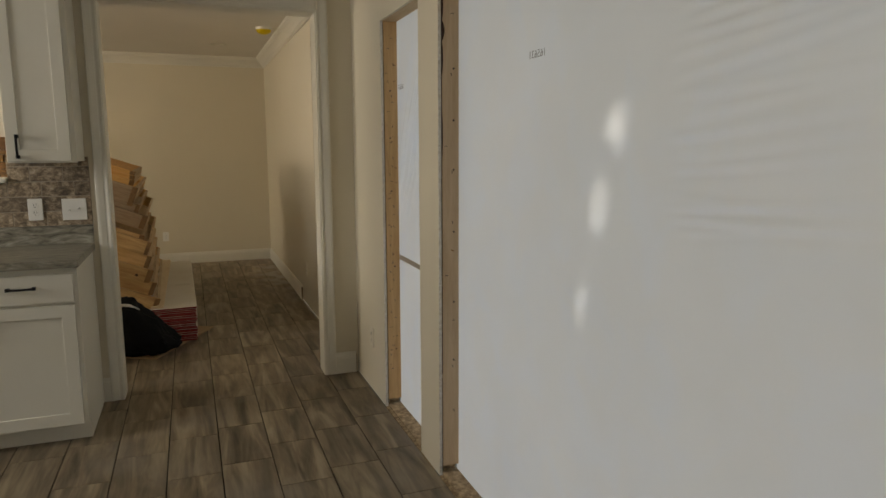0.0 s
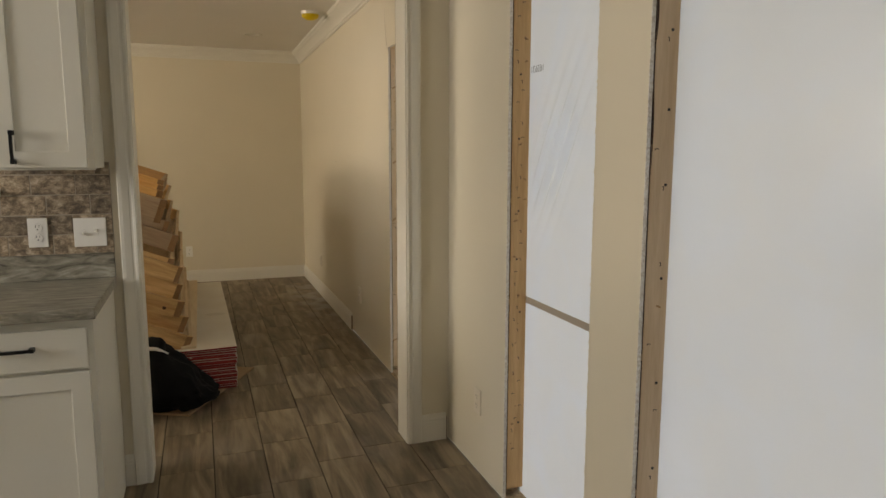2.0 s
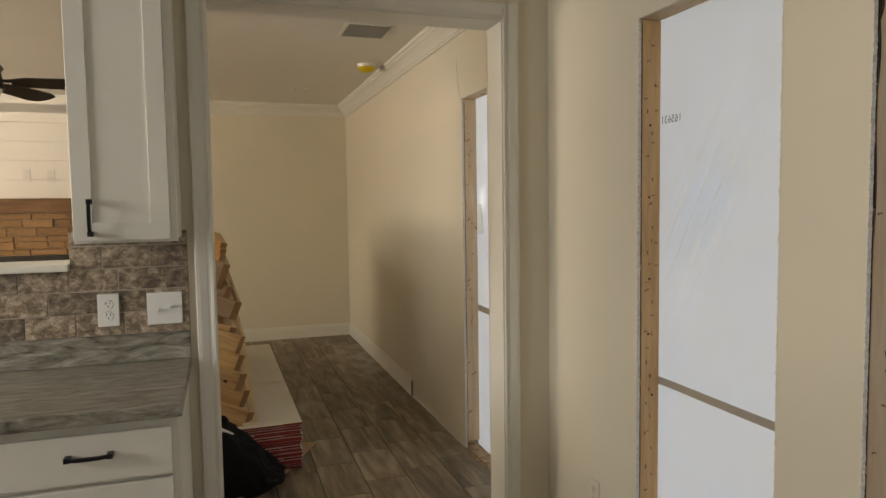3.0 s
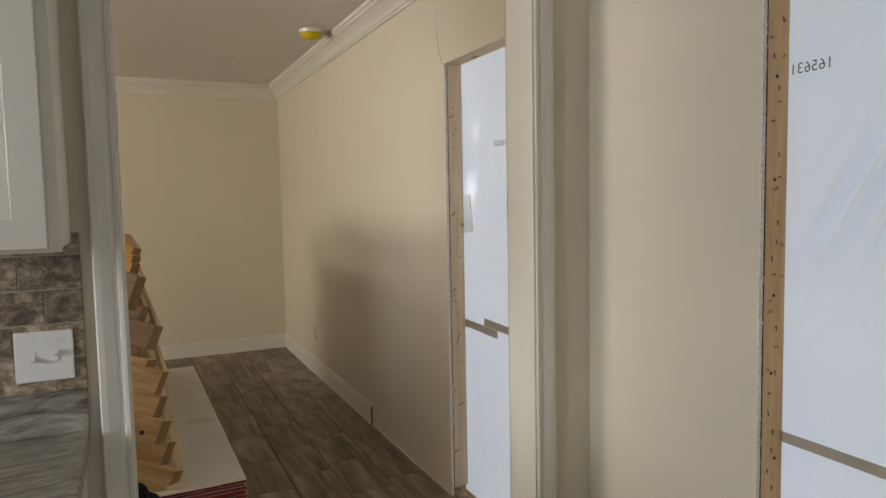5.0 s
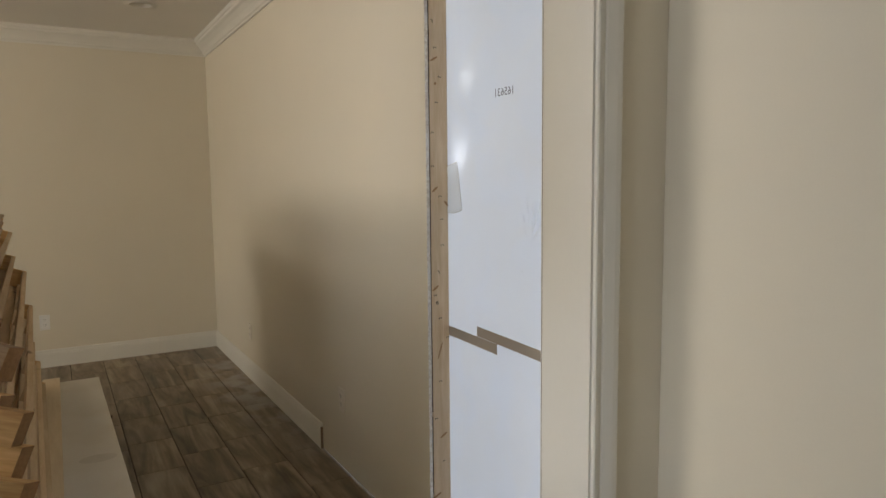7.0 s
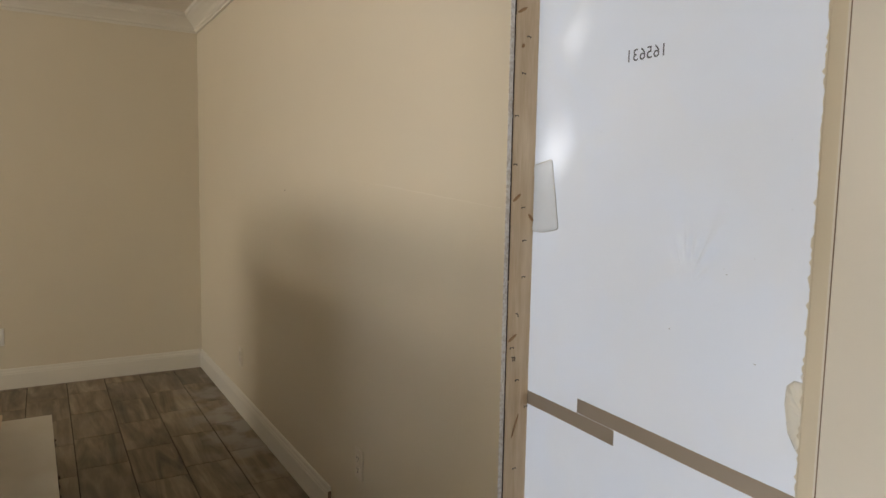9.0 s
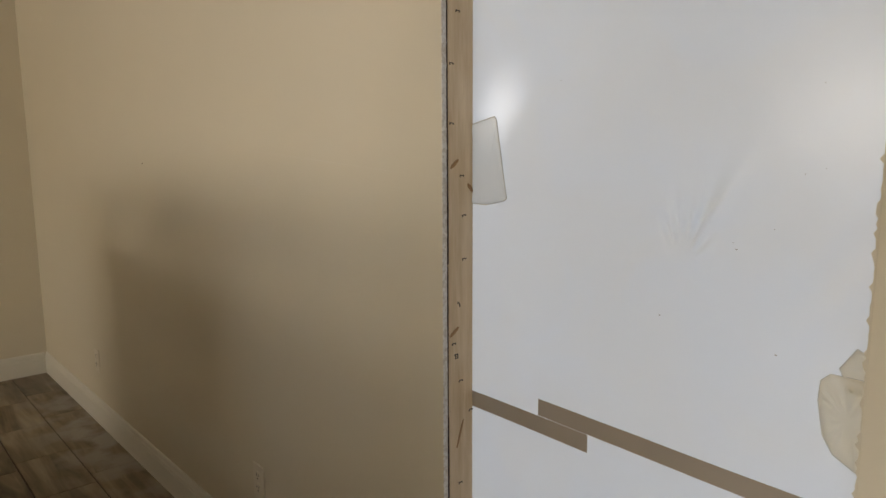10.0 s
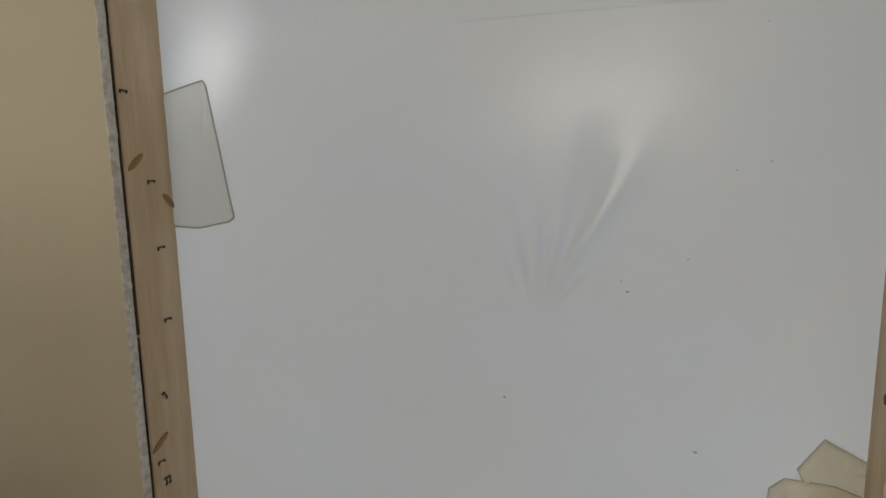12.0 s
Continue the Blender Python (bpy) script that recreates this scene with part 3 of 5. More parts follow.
stud(OPEN[0][1] - 0.002, OPEN[0][1] + 0.036, -1, 11, 9, 0, 1, "weathered pine stud with nail heads beside the widest opening", STUD_GREY, MARKS_POST)
post = bpy.data.objects["wall_stud"]
# flat dark patches paint the black gap beside the drywall
for z0, z1, deep in ((1.70, 1.86, 0.006), (1.84, 1.93, 0.013), (1.91, 2.05, 0.007), (1.36, 1.60, 0.004)):
    n = 7
    bm = bmesh.new()
    ring = [(math.sin(math.pi * k / n) * deep, z0 + (z1 - z0) * k / n) for k in range(n + 1)]
    lo = [bm.verts.new((-0.0378, -0.0205, z)) for d, z in ring]
    hi = [bm.verts.new((-0.0378 + d + 0.0004, -0.0205, z)) for d, z in ring]
    for k in range(n):
        bm.faces.new((lo[k], lo[k + 1], hi[k + 1], hi[k]))
    part("edge_gap_shade", bm, TORN_AND_SHADE, post, "dark patch painting the shaded gap at the stud's edge")
stud(OPEN[1][0] - 0.036, OPEN[1][0] + 0.001, 1, 12, 6, 2, 2, "raw pine stud at the narrow opening")
stud(OPEN[1][1] - 0.001, OPEN[1][1] + 0.036, -1, 13, 34, 6, 16, "knotty orange pine stud dotted with staples", STUD_ORANGE)
stud(OPEN[2][0] - 0.034, OPEN[2][0] + 0.003, 1, 14, 5, 2, 3, "raw pine stud with a split grain")
stud(OPEN[2][1] - 0.001, OPEN[2][1] + 0.036, -1, 15, 0, 0, 0, "pale pine stud with a row of staples", STUD, MARKS_PALE)
stud(OPEN[0][0] - 0.036, OPEN[0][0] + 0.001, 1, 16, 5, 3, 2, "raw pine stud at the end of the widest opening")
for a, b in OPEN:
    ob = base("header_board", "raw pine board across the top of a wall opening", "board", (X + SHEET_X) / 2, (a + b) / 2, HEAD, group="boards over the openings")
    bm = box_bm(X + STRIP + 0.0008 - ob.location.x, a - ob.location.y - 0.036, 0.0, SHEET_X - 0.003 - ob.location.x, b - ob.location.y + 0.036, 0.037, 0.002)
    part("board", bm, RAIL, ob)
    ob2 = base("sill_plate", "raw pine plate on the floor of a wall opening", "board", (X + SHEET_X) / 2, (a + b) / 2, 0.0, group="plates under the openings")
    bm = box_bm(X + STRIP + 0.001 - ob2.location.x, -(b - a) / 2 - 0.034, 0.0, SHEET_X - 0.003 - ob2.location.x, (b - a) / 2 + 0.034, 0.010, 0.002)
    part("board", bm, OSB, ob2)


def bell(v, c, w):
    return math.exp(-((v - c) / w) ** 2)


rnd = random.Random(41)
FOLDS = [(z, 1.03 + rnd.uniform(-0.05, 0.03), rnd.uniform(0.25, 0.6), rnd.uniform(0.35, 1.0), rnd.uniform(-0.05, 0.12)) for z in (1.215, 1.25, 1.272, 1.30, 1.36, 1.385, 1.43, 1.475, 1.53, 1.565, 1.615, 1.66, 1.685, 1.72, 1.77, 1.83)]


def sheet_x(y, z):
    """Where the stretched plastic stands at a place: slack, folds and creases."""
    d = 0.0035 * noise.noise((y * 1.3, z * 1.1, 2.0)) + 0.0022 * noise.noise((y * 4.1, z * 3.0, 7.0)) + 0.0004 * noise.noise((y * 17, z * 13, 4.0))
    if y < 2.45:
        a, b = OPEN[0]
        for fz, fy, reach, strong, lean in FOLDS:
            bend = z - fz - lean * (fy - y) - 0.05 * max(0.0, fy - y) ** 2
            run = 1 / (1 + math.exp((y - fy + 0.06) / 0.018)) * math.exp(-max(0.0, fy - y) / reach)
            w = bend / 0.014
            d -= 0.013 * strong * run * w * math.exp(-w * w)
        d += 0.004 * bell(y, 1.32 + 0.10 * (1.6 - z), 0.09) * bell(z, 1.25, 0.55) * math.sin(9 * z)
        d += 0.0016 * bell(z, 0.1, 0.2) * math.sin(y * 60) * bell(y, 1.6, 0.4)
    elif y < 3.6:
        a, b = OPEN[1]
        u = (y - 2.97) * 0.86 + (z - 1.43) * 0.5
        v = -(y - 2.97) * 0.5 + (z - 1.43) * 0.86
        w = math.sin((u + 0.02 * v) * 2 * math.pi / 0.062 + 2.0 * noise.noise((v * 2.2, u * 3, 8.0)))
        d -= 0.0115 * bell(u, 0, 0.12) * bell(v, 0, 0.24) * w * (0.5 + 0.5 * abs(w)) * (1 + 0.6 * noise.noise((u * 9, v * 4, 5.0)))
    else:
        a, b = OPEN[2]
        dy, dz = 4.437 - y, z - 1.222
        r = math.hypot(dy, dz)
        th = math.atan2(dy, dz + 0.02)
        for angle, reach, strong in ((-0.32, 0.05, 0.7), (-0.06, 0.09, 0.8), (0.17, 0.08, 1.0), (0.42, 0.13, 0.9), (0.75, 0.04, 0.5)):
            w = (th - angle) / 0.13
            d -= 0.018 * strong * w * math.exp(-w * w) * bell(r, 0.25 * reach + 0.03, 0.65 * reach) * min(1.0, r / 0.03) * (1 if dz > -0.01 else 0.0)
        u, v = (y - 4.185) * 0.8 + (z - 1.225) * 0.6, -(y - 4.185) * 0.6 + (z - 1.225) * 0.8
        d += 0.0022 * bell(u, 0, 0.05) * bell(v, 0, 0.12) * math.sin(u * 80)
        d += 0.0016 * bell(z, 0.12, 0.14) * math.sin(y * 55 + z * 9)
    edge = min(1.0, max(0.0, min(y - a, b - y, HEAD - z, z + 0.02) / 0.07))
    return SHEET_X + d * edge


def on_sheet(bm, lift):
    """Lay a flat mesh, given in (along the wall, height), on the plastic."""
    for v in bm.verts:
        y, z = v.co.x, v.co.y
        v.co = Vector((sheet_x(y, z) - lift - v.co.z, y, z))
    return bm


def strip_grid(y0, y1, z0, z1, step, slope=0.0, rise=0.0):
    bm = bmesh.new()
    ny, nz = max(1, round((y1 - y0) / step)), max(1, round((z1 - z0) / (rise or step)))
    g = [[bm.verts.new((y0 + (y1 - y0) * i / ny, z0 + (z1 - z0) * j / nz + slope * (i / ny), 0)) for j in range(nz + 1)] for i in range(ny + 1)]
    for i in range(ny):
        for j in range(nz):
            bm.faces.new((g[i][j], g[i + 1][j], g[i + 1][j + 1], g[i][j + 1]))
    return bm


SHEET_WORDS = ("wide white translucent plastic sheet with stretched folds over an opening", "narrow white plastic sheet with diagonal creases over an opening", "white plastic sheet with a puckered crease over an opening")
for (a, b), words in zip(OPEN, SHEET_WORDS):
    bm = on_sheet(strip_grid(a - 0.03, b + 0.03, -0.004, HEAD + 0.03, 0.0105 if a < 1 else 0.0045, 0.0, 0.004 if a < 1 else 0.005), 0.0)
    thing("plastic_sheet", bm, SHEET, words, "plastic sheet", group="plastic sheets", smooth=True)


def tape(y0, y1, z0, z1, slope, lift, label):
    bm = on_sheet(strip_grid(y0, y1, z0, z1, 0.008, slope), lift)
    thing("seam_tape", bm, TAPE, label, "tape", group="seam tapes", smooth=True)


tape(OPEN[1][0] - 0.01, OPEN[1][1] + 0.005, 0.823, 0.850, 0.002, 0.0015, "beige tape strip across the narrow plastic sheet")
tape(4.611, OPEN[2][1] + 0.005, 0.821, 0.857, 0.007, 0.0015, "beige tape strip ending in a step on the plastic sheet")
tape(OPEN[2][0] - 0.01, 4.732, 0.846, 0.881, 0.016, 0.003, "beige tape strip lapping over the other tape")


def number(y, z, size):
    """A number printed on the far side of the plastic, so that it shows reversed."""
    bm = bmesh.new()
    for k, digit in enumerate("165631"):
        cu = bpy.data.curves.new("number", "FONT")
        cu.body, cu.size = digit, size
        tmp = bpy.data.objects.new("number", cu)
        me = bpy.data.meshes.new_from_object(tmp)
        bpy.data.objects.remove(tmp)
        mid = (min(v.co.x for v in me.vertices) + max(v.co.x for v in me.vertices)) / 2
        me.transform(Matrix.Translation((y + 0.0095 + 0.0186 * k - mid, z, 0)))
        bm.from_mesh(me)
        bpy.data.meshes.remove(me)
    bmesh.ops.subdivide_edges(bm, edges=bm.edges, cuts=1)
    thing("printed_number", on_sheet(bm, 0.0018), INK, "grey reversed number 165631 printed on the plastic sheet", "printed number", group="printed numbers")


number(1.606, 1.703, 0.035)
number(3.067, 1.724, 0.036)
number(4.512, 1.667, 0.036)


def patch(outline, lift, label, wrinkle, seed, material=PATCH):
    """A scrap of clear tape stuck on the plastic."""
    rnd = random.Random(seed)
    bm = bmesh.new()
    c = Vector((sum(p[0] for p in outline) / len(outline), sum(p[1] for p in outline) / len(outline), 0))
    rings = []
    pts = []
    for i, p in enumerate(outline):
        q = outline[(i + 1) % len(outline)]
        for k in range(6):
            f = k / 6
            pts.append(Vector((p[0] + (q[0] - p[0]) * f, p[1] + (q[1] - p[1]) * f, 0)))
    for s in (1.0, 0.93, 0.7, 0.4):
        rings.append([bm.verts.new(c + (p - c) * s + Vector((0, 0, (0.002 if s == 0.93 else 0.0) + wrinkle * rnd.random() * (s < 1)))) for p in pts])
    mid = bm.verts.new(c)
    for r0, r1 in zip(rings, rings[1:]):
        for i in range(len(pts)):
            bm.faces.new((r0[i], r0[(i + 1) % len(pts)], r1[(i + 1) % len(pts)], r1[i]))
    for i in range(len(pts)):
        bm.faces.new((rings[-1][i], rings[-1][(i + 1) % len(pts)], mid))
    ob = base("tape_patch", label, "tape patch", group="tape patches")
    part("film", on_sheet(bm, lift), material, ob, smooth=True)
    rim = [Vector((sheet_x(p.x, p.y) - lift - 0.0006, p.x, p.y)) for p in pts]
    part("rim", tube_bm(rim + rim[:1], 0.0011 if material is PATCH else 0.0006, 6), PATCH_RIM, ob, "grey folded edge", True)


patch([(4.945, 1.447), (4.877, 1.462), (4.856, 1.466), (4.851, 1.46), (4.824, 1.313), (4.821, 1.300), (4.83, 1.294), (4.88, 1.284), (4.945, 1.286)], 0.004, "pale clear patch lifting off the plastic beside a stud", 0.0006, 1)
patch([(4.12, 1.10), (4.14, 1.109), (4.17, 1.124), (4.19, 1.092), (4.175, 1.06), (4.12, 1.05)], 0.004, "crumpled beige tape scrap at the sheet's edge", 0.003, 2, CRUMPLED)
patch([(4.12, 1.07), (4.16, 1.082), (4.2, 1.082), (4.212, 1.07), (4.214, 1.04), (4.205, 0.99), (4.19, 0.965), (4.152, 0.943), (4.12, 0.94)], 0.006, "crumpled beige tape scrap below another scrap", 0.004, 3, CRUMPLED)


# small dirt on the plastic and a pressed line across it
for y, z, k in [(4.345, 1.244, 5), (4.351, 1.254, 3), (4.277, 1.091, 6), (4.47, 1.118, 6), (4.236, 1.486, 3), (4.254, 1.361, 3), (4.227, 1.369, 3), (4.291, 1.279, 3), (4.689, 1.525, 3)]:
    bm = bmesh.new()
    pts = [(y + 0.0003 * k * math.cos(a * 1.05) * (1 + 0.5 * math.sin(a * 2 + y * 90)), z + 0.00022 * k * math.sin(a * 1.05)) for a in range(6)]
    bm.faces.new([bm.verts.new((p, q, 0)) for p, q in pts])
    thing("dirt_speck", on_sheet(bm, 0.0012), SPECK, "small grey speck of dirt on the plastic sheet", "speck", group="dirt specks on the plastic")
bm = bmesh.new()
crease = [(4.55, 1.508), (4.403, 1.508), (4.24, 1.506)]
rows = []
for i in range(41):
    f = i / 20
    p, q = crease[int(min(f, 1.999))], crease[int(min(f, 1.999)) + 1]
    g = f - int(min(f, 1.999))
    y, z = p[0] + (q[0] - p[0]) * g, p[1] + (q[1] - p[1]) * g
    rows.append([bm.verts.new((y, z + o, -h)) for o, h in ((-0.0006, 0), (0, -0.0001), (0.0006, 0))])
for a, b in zip(rows, rows[1:]):
    for k in range(2):
        bm.faces.new((a[k], a[k + 1], b[k + 1], b[k]))
thing("pressed_line", on_sheet(bm, 0.0008), SHEET, "faint pressed line across the plastic sheet", "crease", smooth=True)


# ---- trim: casing, baseboard, crown ----
def trim_base(name, label):
    return base(name, label, "trim", kind="structure")


CASING = [(0, 0), (0.013, 0.0), (0.015, 0.003), (0.013, 0.012), (0.0095, 0.015), (0.0095, 0.022), (0.012, 0.026), (0.015, 0.040), (0.017, 0.050), (0.017, 0.062), (0.014, 0.066), (0, 0.066)]
casing = trim_base("passage_casing", "off-white moulded casing round the passage")
lin0, lin1 = Y0 - 0.006, Y1 + 0.003
part("jamb", box_bm(PASS_R, lin0, 0, PASS_R + 0.019, lin1, PASS_TOP), TRIM, casing)
part("jamb", box_bm(PASS_L - 0.019, lin0, 0, PASS_L, lin1, PASS_TOP), TRIM, casing)
part("jamb_head", box_bm(PASS_L - 0.019, lin0, PASS_TOP, PASS_R + 0.019, lin1, PASS_TOP + 0.019), TRIM, casing)
for y, s in ((Y0 - 0.001, -1),):
    part("casing_leg", profile_bm(CASING, (PASS_R + 0.006, y, 0), (PASS_R + 0.006, y, PASS_TOP + 0.07), (0, s, 0), (1, 0, 0)), TRIM, casing)
    part("casing_leg", profile_bm(CASING, (PASS_L - 0.004, y, 0), (PASS_L - 0.004, y, PASS_TOP + 0.07), (0, s, 0), (-1, 0, 0)), TRIM, casing)
    part("casing_head", profile_bm(CASING, (PASS_L - 0.003, y + s * 0.0006, PASS_TOP + 0.004), (PASS_R + 0.003, y + s * 0.0006, PASS_TOP + 0.004), (0, s, 0), (0, 0, 1)), TRIM, casing)

# caulk that has opened up along the far edge of the jamb
rnd = random.Random(3)
z = 0.02
while z < PASS_TOP - 0.05:
    long = rnd.uniform(0.08, 0.4)
    end = min(z + long, PASS_TOP - 0.02)
    part("caulk_gap", box_bm(PASS_R - 0.0006, lin1 - 0.0036 - rnd.uniform(0, 0.0012), z, PASS_R + 0.0003, lin1 - 0.0030, end), CARD, casing, "dark open joint")
    z = end - 0.002
BASEB = [(0, 0), (0.014, 0), (0.014, 0.098), (0.012, 0.102), (0.0125, 0.110), (0.009, 0.118), (0.0075, 0.130), (0.004, 0.136), (0, 0.136)]
baseboard = trim_base("baseboard", "off-white moulded baseboard along the walls")
part("baseboard_run", profile_bm(BASEB, (-5.4, FAR, 0), (X - 0.014, FAR, 0), (0, -1, 0)), TRIM, baseboard)
part("baseboard_run", profile_bm(BASEB, (X, 6.092, 0), (X, FAR, 0), (-1, 0, 0)), TRIM, baseboard)
part("baseboard_run", profile_bm(BASEB, (PASS_R + 0.0705, Y0, 0), (X - 0.016, Y0, 0), (0, -1, 0)), TRIM, baseboard)
part("baseboard_run", profile_bm(BASEB, (-0.379, Y0, 0), (PASS_L - 0.0705, Y0, 0), (0, -1, 0)), TRIM, baseboard)
part("cut_end", box_bm(X - 0.0135, 6.0885, 0.001, X - 0.0005, 6.0915, 0.118), CARD, baseboard, "raw brown cut end")
part("cut_end", box_bm(X - 0.0158, Y0 - 0.0135, 0.001, X - 0.0125, Y0 - 0.0005, 0.118), CARD, baseboard, "raw brown cut end")
part("crack", tube_bm([(X - 0.0002, 4.925, 2.062), (X - 0.0002, 4.951, 2.089), (X - 0.0002, 4.982, 2.17), (X - 0.0002, 4.997, 2.25), (X - 0.0002, 5.002, 2.33)], [0.0012, 0.0011, 0.0008, 0.0006, 0.0002], 6), CARD, wall_east, "hairline crack above the opening")

part("hairline", tube_bm([(X - 0.0001, 5.984, 1.415), (X - 0.0001, 5.533, 1.386), (X - 0.0001, 5.268, 1.366), (X - 0.0001, 4.926, 1.342)], [0.0001, 0.0004, 0.0004, 0.0002], 5), BEIGE_PLATE, wall_east, "hairline crack beside the opening")
for y, z in ((6.697, 1.357),):
    bm = disc_bm(0.004, 0.0008, 0, 9)
    bmesh.ops.transform(bm, matrix=Matrix.Translation((X - 0.0002, y, z)) @ pose(0, 0, 0, 0, 90, 0), verts=bm.verts)
    part("nail_pop", bm, CARD, wall_east, "small dark dent")

CROWN = [(0, 0), (0.012, 0.0), (0.014, 0.012), (0.024, 0.018), (0.026, 0.03), (0.04, 0.048), (0.066, 0.072), (0.082, 0.082), (0.086, 0.094), (0.096, 0.1), (0.1, 0.118), (0.1, 0.1195), (0, 0.1195)]
crown = trim_base("crown_moulding", "off-white crown moulding under the ceiling")
part("crown_run", profile_bm(CROWN, (-5.4, FAR, CEIL_Z - 0.12), (X, FAR, CEIL_Z - 0.12), (0, -1, 0)), TRIM, crown)
part("crown_run", profile_bm(CROWN, (X, Y1, CEIL_Z - 0.1203), (X, FAR, CEIL_Z - 0.1203), (-1, 0, 0)), TRIM, crown)


# ---- outlets and switches ----
FIRE_Y = 8.52


def wall_plate(place, way, gangs, switch, label, PLATE=PLATE):
    """A wall plate at a place, facing the way given (degrees about z)."""
    ob = base("light_switch" if switch else "wall_outlet", label, "light switch" if switch else "outlet", group="" if switch else "wall outlets")
    ob.matrix_world = Matrix.Translation(place) @ pose(0, 0, 0, 0, 0, way)
    w = 0.035 if gangs == 1 else 0.059
    part("cover_plate", box_bm(-w, -0.006, -0.058, w, 0, 0.058, 0.003), PLATE, ob)
    for g in range(gangs):
        cx = 0 if gangs == 1 else (-0.023, 0.023)[g]
        if switch:
            part("toggle_frame", box_bm(cx - 0.006, -0.0075, -0.013, cx + 0.006, -0.005, 0.013, 0.001), PLATE, ob)
            bm = bmesh.new()
            add_box(bm, -0.0045, -0.014, -0.004, 0.0045, 0, 0.005, Matrix.Translation((cx, -0.006, 0.003 if g else -0.003)) @ pose(0, 0, 0, -30 if g else 30), 0.001)
            part("toggle", bm, PLATE, ob)
            screws = (0.038, -0.038)
        else:
            for z in (0.0205, -0.0205):
                bm = disc_bm(0.0172, 0.003, 0, 24, 0.001)
                bmesh.ops.transform(bm, matrix=pose(cx, -0.0068, z, 90), verts=bm.verts)
                face = part("receptacle", bm, PLATE, ob)
                for sx, w2 in ((-0.0062, 0.0012), (0.0062, 0.0009)):
                    part("slot", box_bm(cx + sx - w2, -0.009, z + 0.001, cx + sx + w2, -0.0078, z + 0.0095), SLOT, face)
                bm = disc_bm(0.0026, 0.0012, 0, 10)
                bmesh.ops.transform(bm, matrix=pose(cx, -0.0084, z - 0.0075, 90), verts=bm.verts)
                part("slot", bm, SLOT, face)
            screws = (0.0,)
        for z in screws:
            bm = disc_bm(0.003, 0.0014, 0, 10)
            bmesh.ops.transform(bm, matrix=pose(cx, -0.0064, z, 90), verts=bm.verts)
            part("screw", bm, PLATE, ob)
    return ob


wall_plate((-0.633, Y0 - 0.0135, 1.107), 0, 1, False, "white duplex outlet on the travertine backsplash")
wall_plate((-0.449, Y0 - 0.0135, 1.103), 0, 2, True, "white double toggle switch on the travertine backsplash")
wall_plate((X, 3.452, 0.328), -90, 1, False, "beige-white outlet low on the kitchen wall", BEIGE_PLATE)
wall_plate((X, 5.80, 0.345), -90, 1, False, "beige duplex outlet low on the beige wall", BEIGE_PLATE)
wall_plate((X, 7.556, 0.347), -90, 1, False, "beige outlet low near the room corner", BEIGE_PLATE)
wall_plate((-0.172, FAR, 0.35), 0, 1, False, "white duplex outlet on the far wall")
wall_plate((-1.99, FIRE_Y - 0.006, 1.79), 0, 1, False, "white outlet above the fireplace mantel")
wall_plate((-1.785, FIRE_Y - 0.006, 1.783), 0, 1, False, "blank white plate above the fireplace mantel")


# ---- ceiling fittings ----
vent = base("ceiling_vent", "white slatted air vent in the ceiling", "air vent", 0.66, 5.46, CEIL_Z)
for x0, y0, x1, y1 in ((-0.155, -0.165, 0.155, -0.145), (-0.155, 0.145, 0.155, 0.165), (-0.155, -0.145, -0.132, 0.145), (0.132, -0.145, 0.155, 0.145)):
    part("frame_bar", box_bm(x0, y0, -0.008, x1, y1, -0.0005, 0.002), TRIM, vent)
part("backing", box_bm(-0.132, -0.145, -0.002, 0.132, 0.145, -0.001), SLOT, vent)
slat = bmesh.new()
add_box(slat, -0.131, -0.009, -0.0008, 0.131, 0.009, 0.0008, pose(0, 0, 0, 35))
SLAT = mesh_of("slat", slat, TRIM)
for i in range(13):
    piece("slat", SLAT, vent, pose(0, -0.132 + i * 0.022, -0.0075))

light = base("recessed_light", "white recessed ceiling light, switched off", "ceiling light", LAMP_X, LAMP_Y, CEIL_Z)


def lathe_bm(profile, segs=40):
    bm = bmesh.new()
    rows = [[bm.verts.new((r * math.cos(2 * math.pi * k / segs), r * math.sin(2 * math.pi * k / segs), z)) for k in range(segs)] for r, z in profile]
    for p, q in zip(rows, rows[1:]):
        for k in range(segs):
            bm.faces.new((p[k], p[(k + 1) % segs], q[(k + 1) % segs], q[k]))
    return bm


part("trim_ring", lathe_bm([(0.1, -0.0008), (0.098, -0.004), (0.07, -0.005), (0.066, -0.003)]), TRIM, light, smooth=True)
part("baffle", lathe_bm([(0.066, -0.003), (0.064, 0.002), (0.05, 0.05)]), TRIM, light, "white tapered inner wall", True)
part("lens", disc_bm(0.0505, 0.003, 0.0515, 40), LENS, light, "frosted lens")

det = base("smoke_detector", "white smoke detector under a yellow plastic dust cover", "smoke detector", 0.875, 6.47, CEIL_Z)
part("detector_base", disc_bm(0.072, 0.02, -0.0105, 32, -0.004), PLATE, det, smooth=False)
bm = bmesh.new()
bmesh.ops.create_uvsphere(bm, u_segments=28, v_segments=14, radius=0.07)
bmesh.ops.delete(bm, geom=[v for v in bm.verts if v.co.z > 0.008], context="VERTS")
for v in bm.verts:
    v.co.z = v.co.z * 0.62 - 0.0215
    v.co += Vector((1, 1, 0)) * 0.003 * noise.noise(v.co * 40)
part("dust_cover", bm, YELLOW, det, "crinkled translucent yellow cover", True)


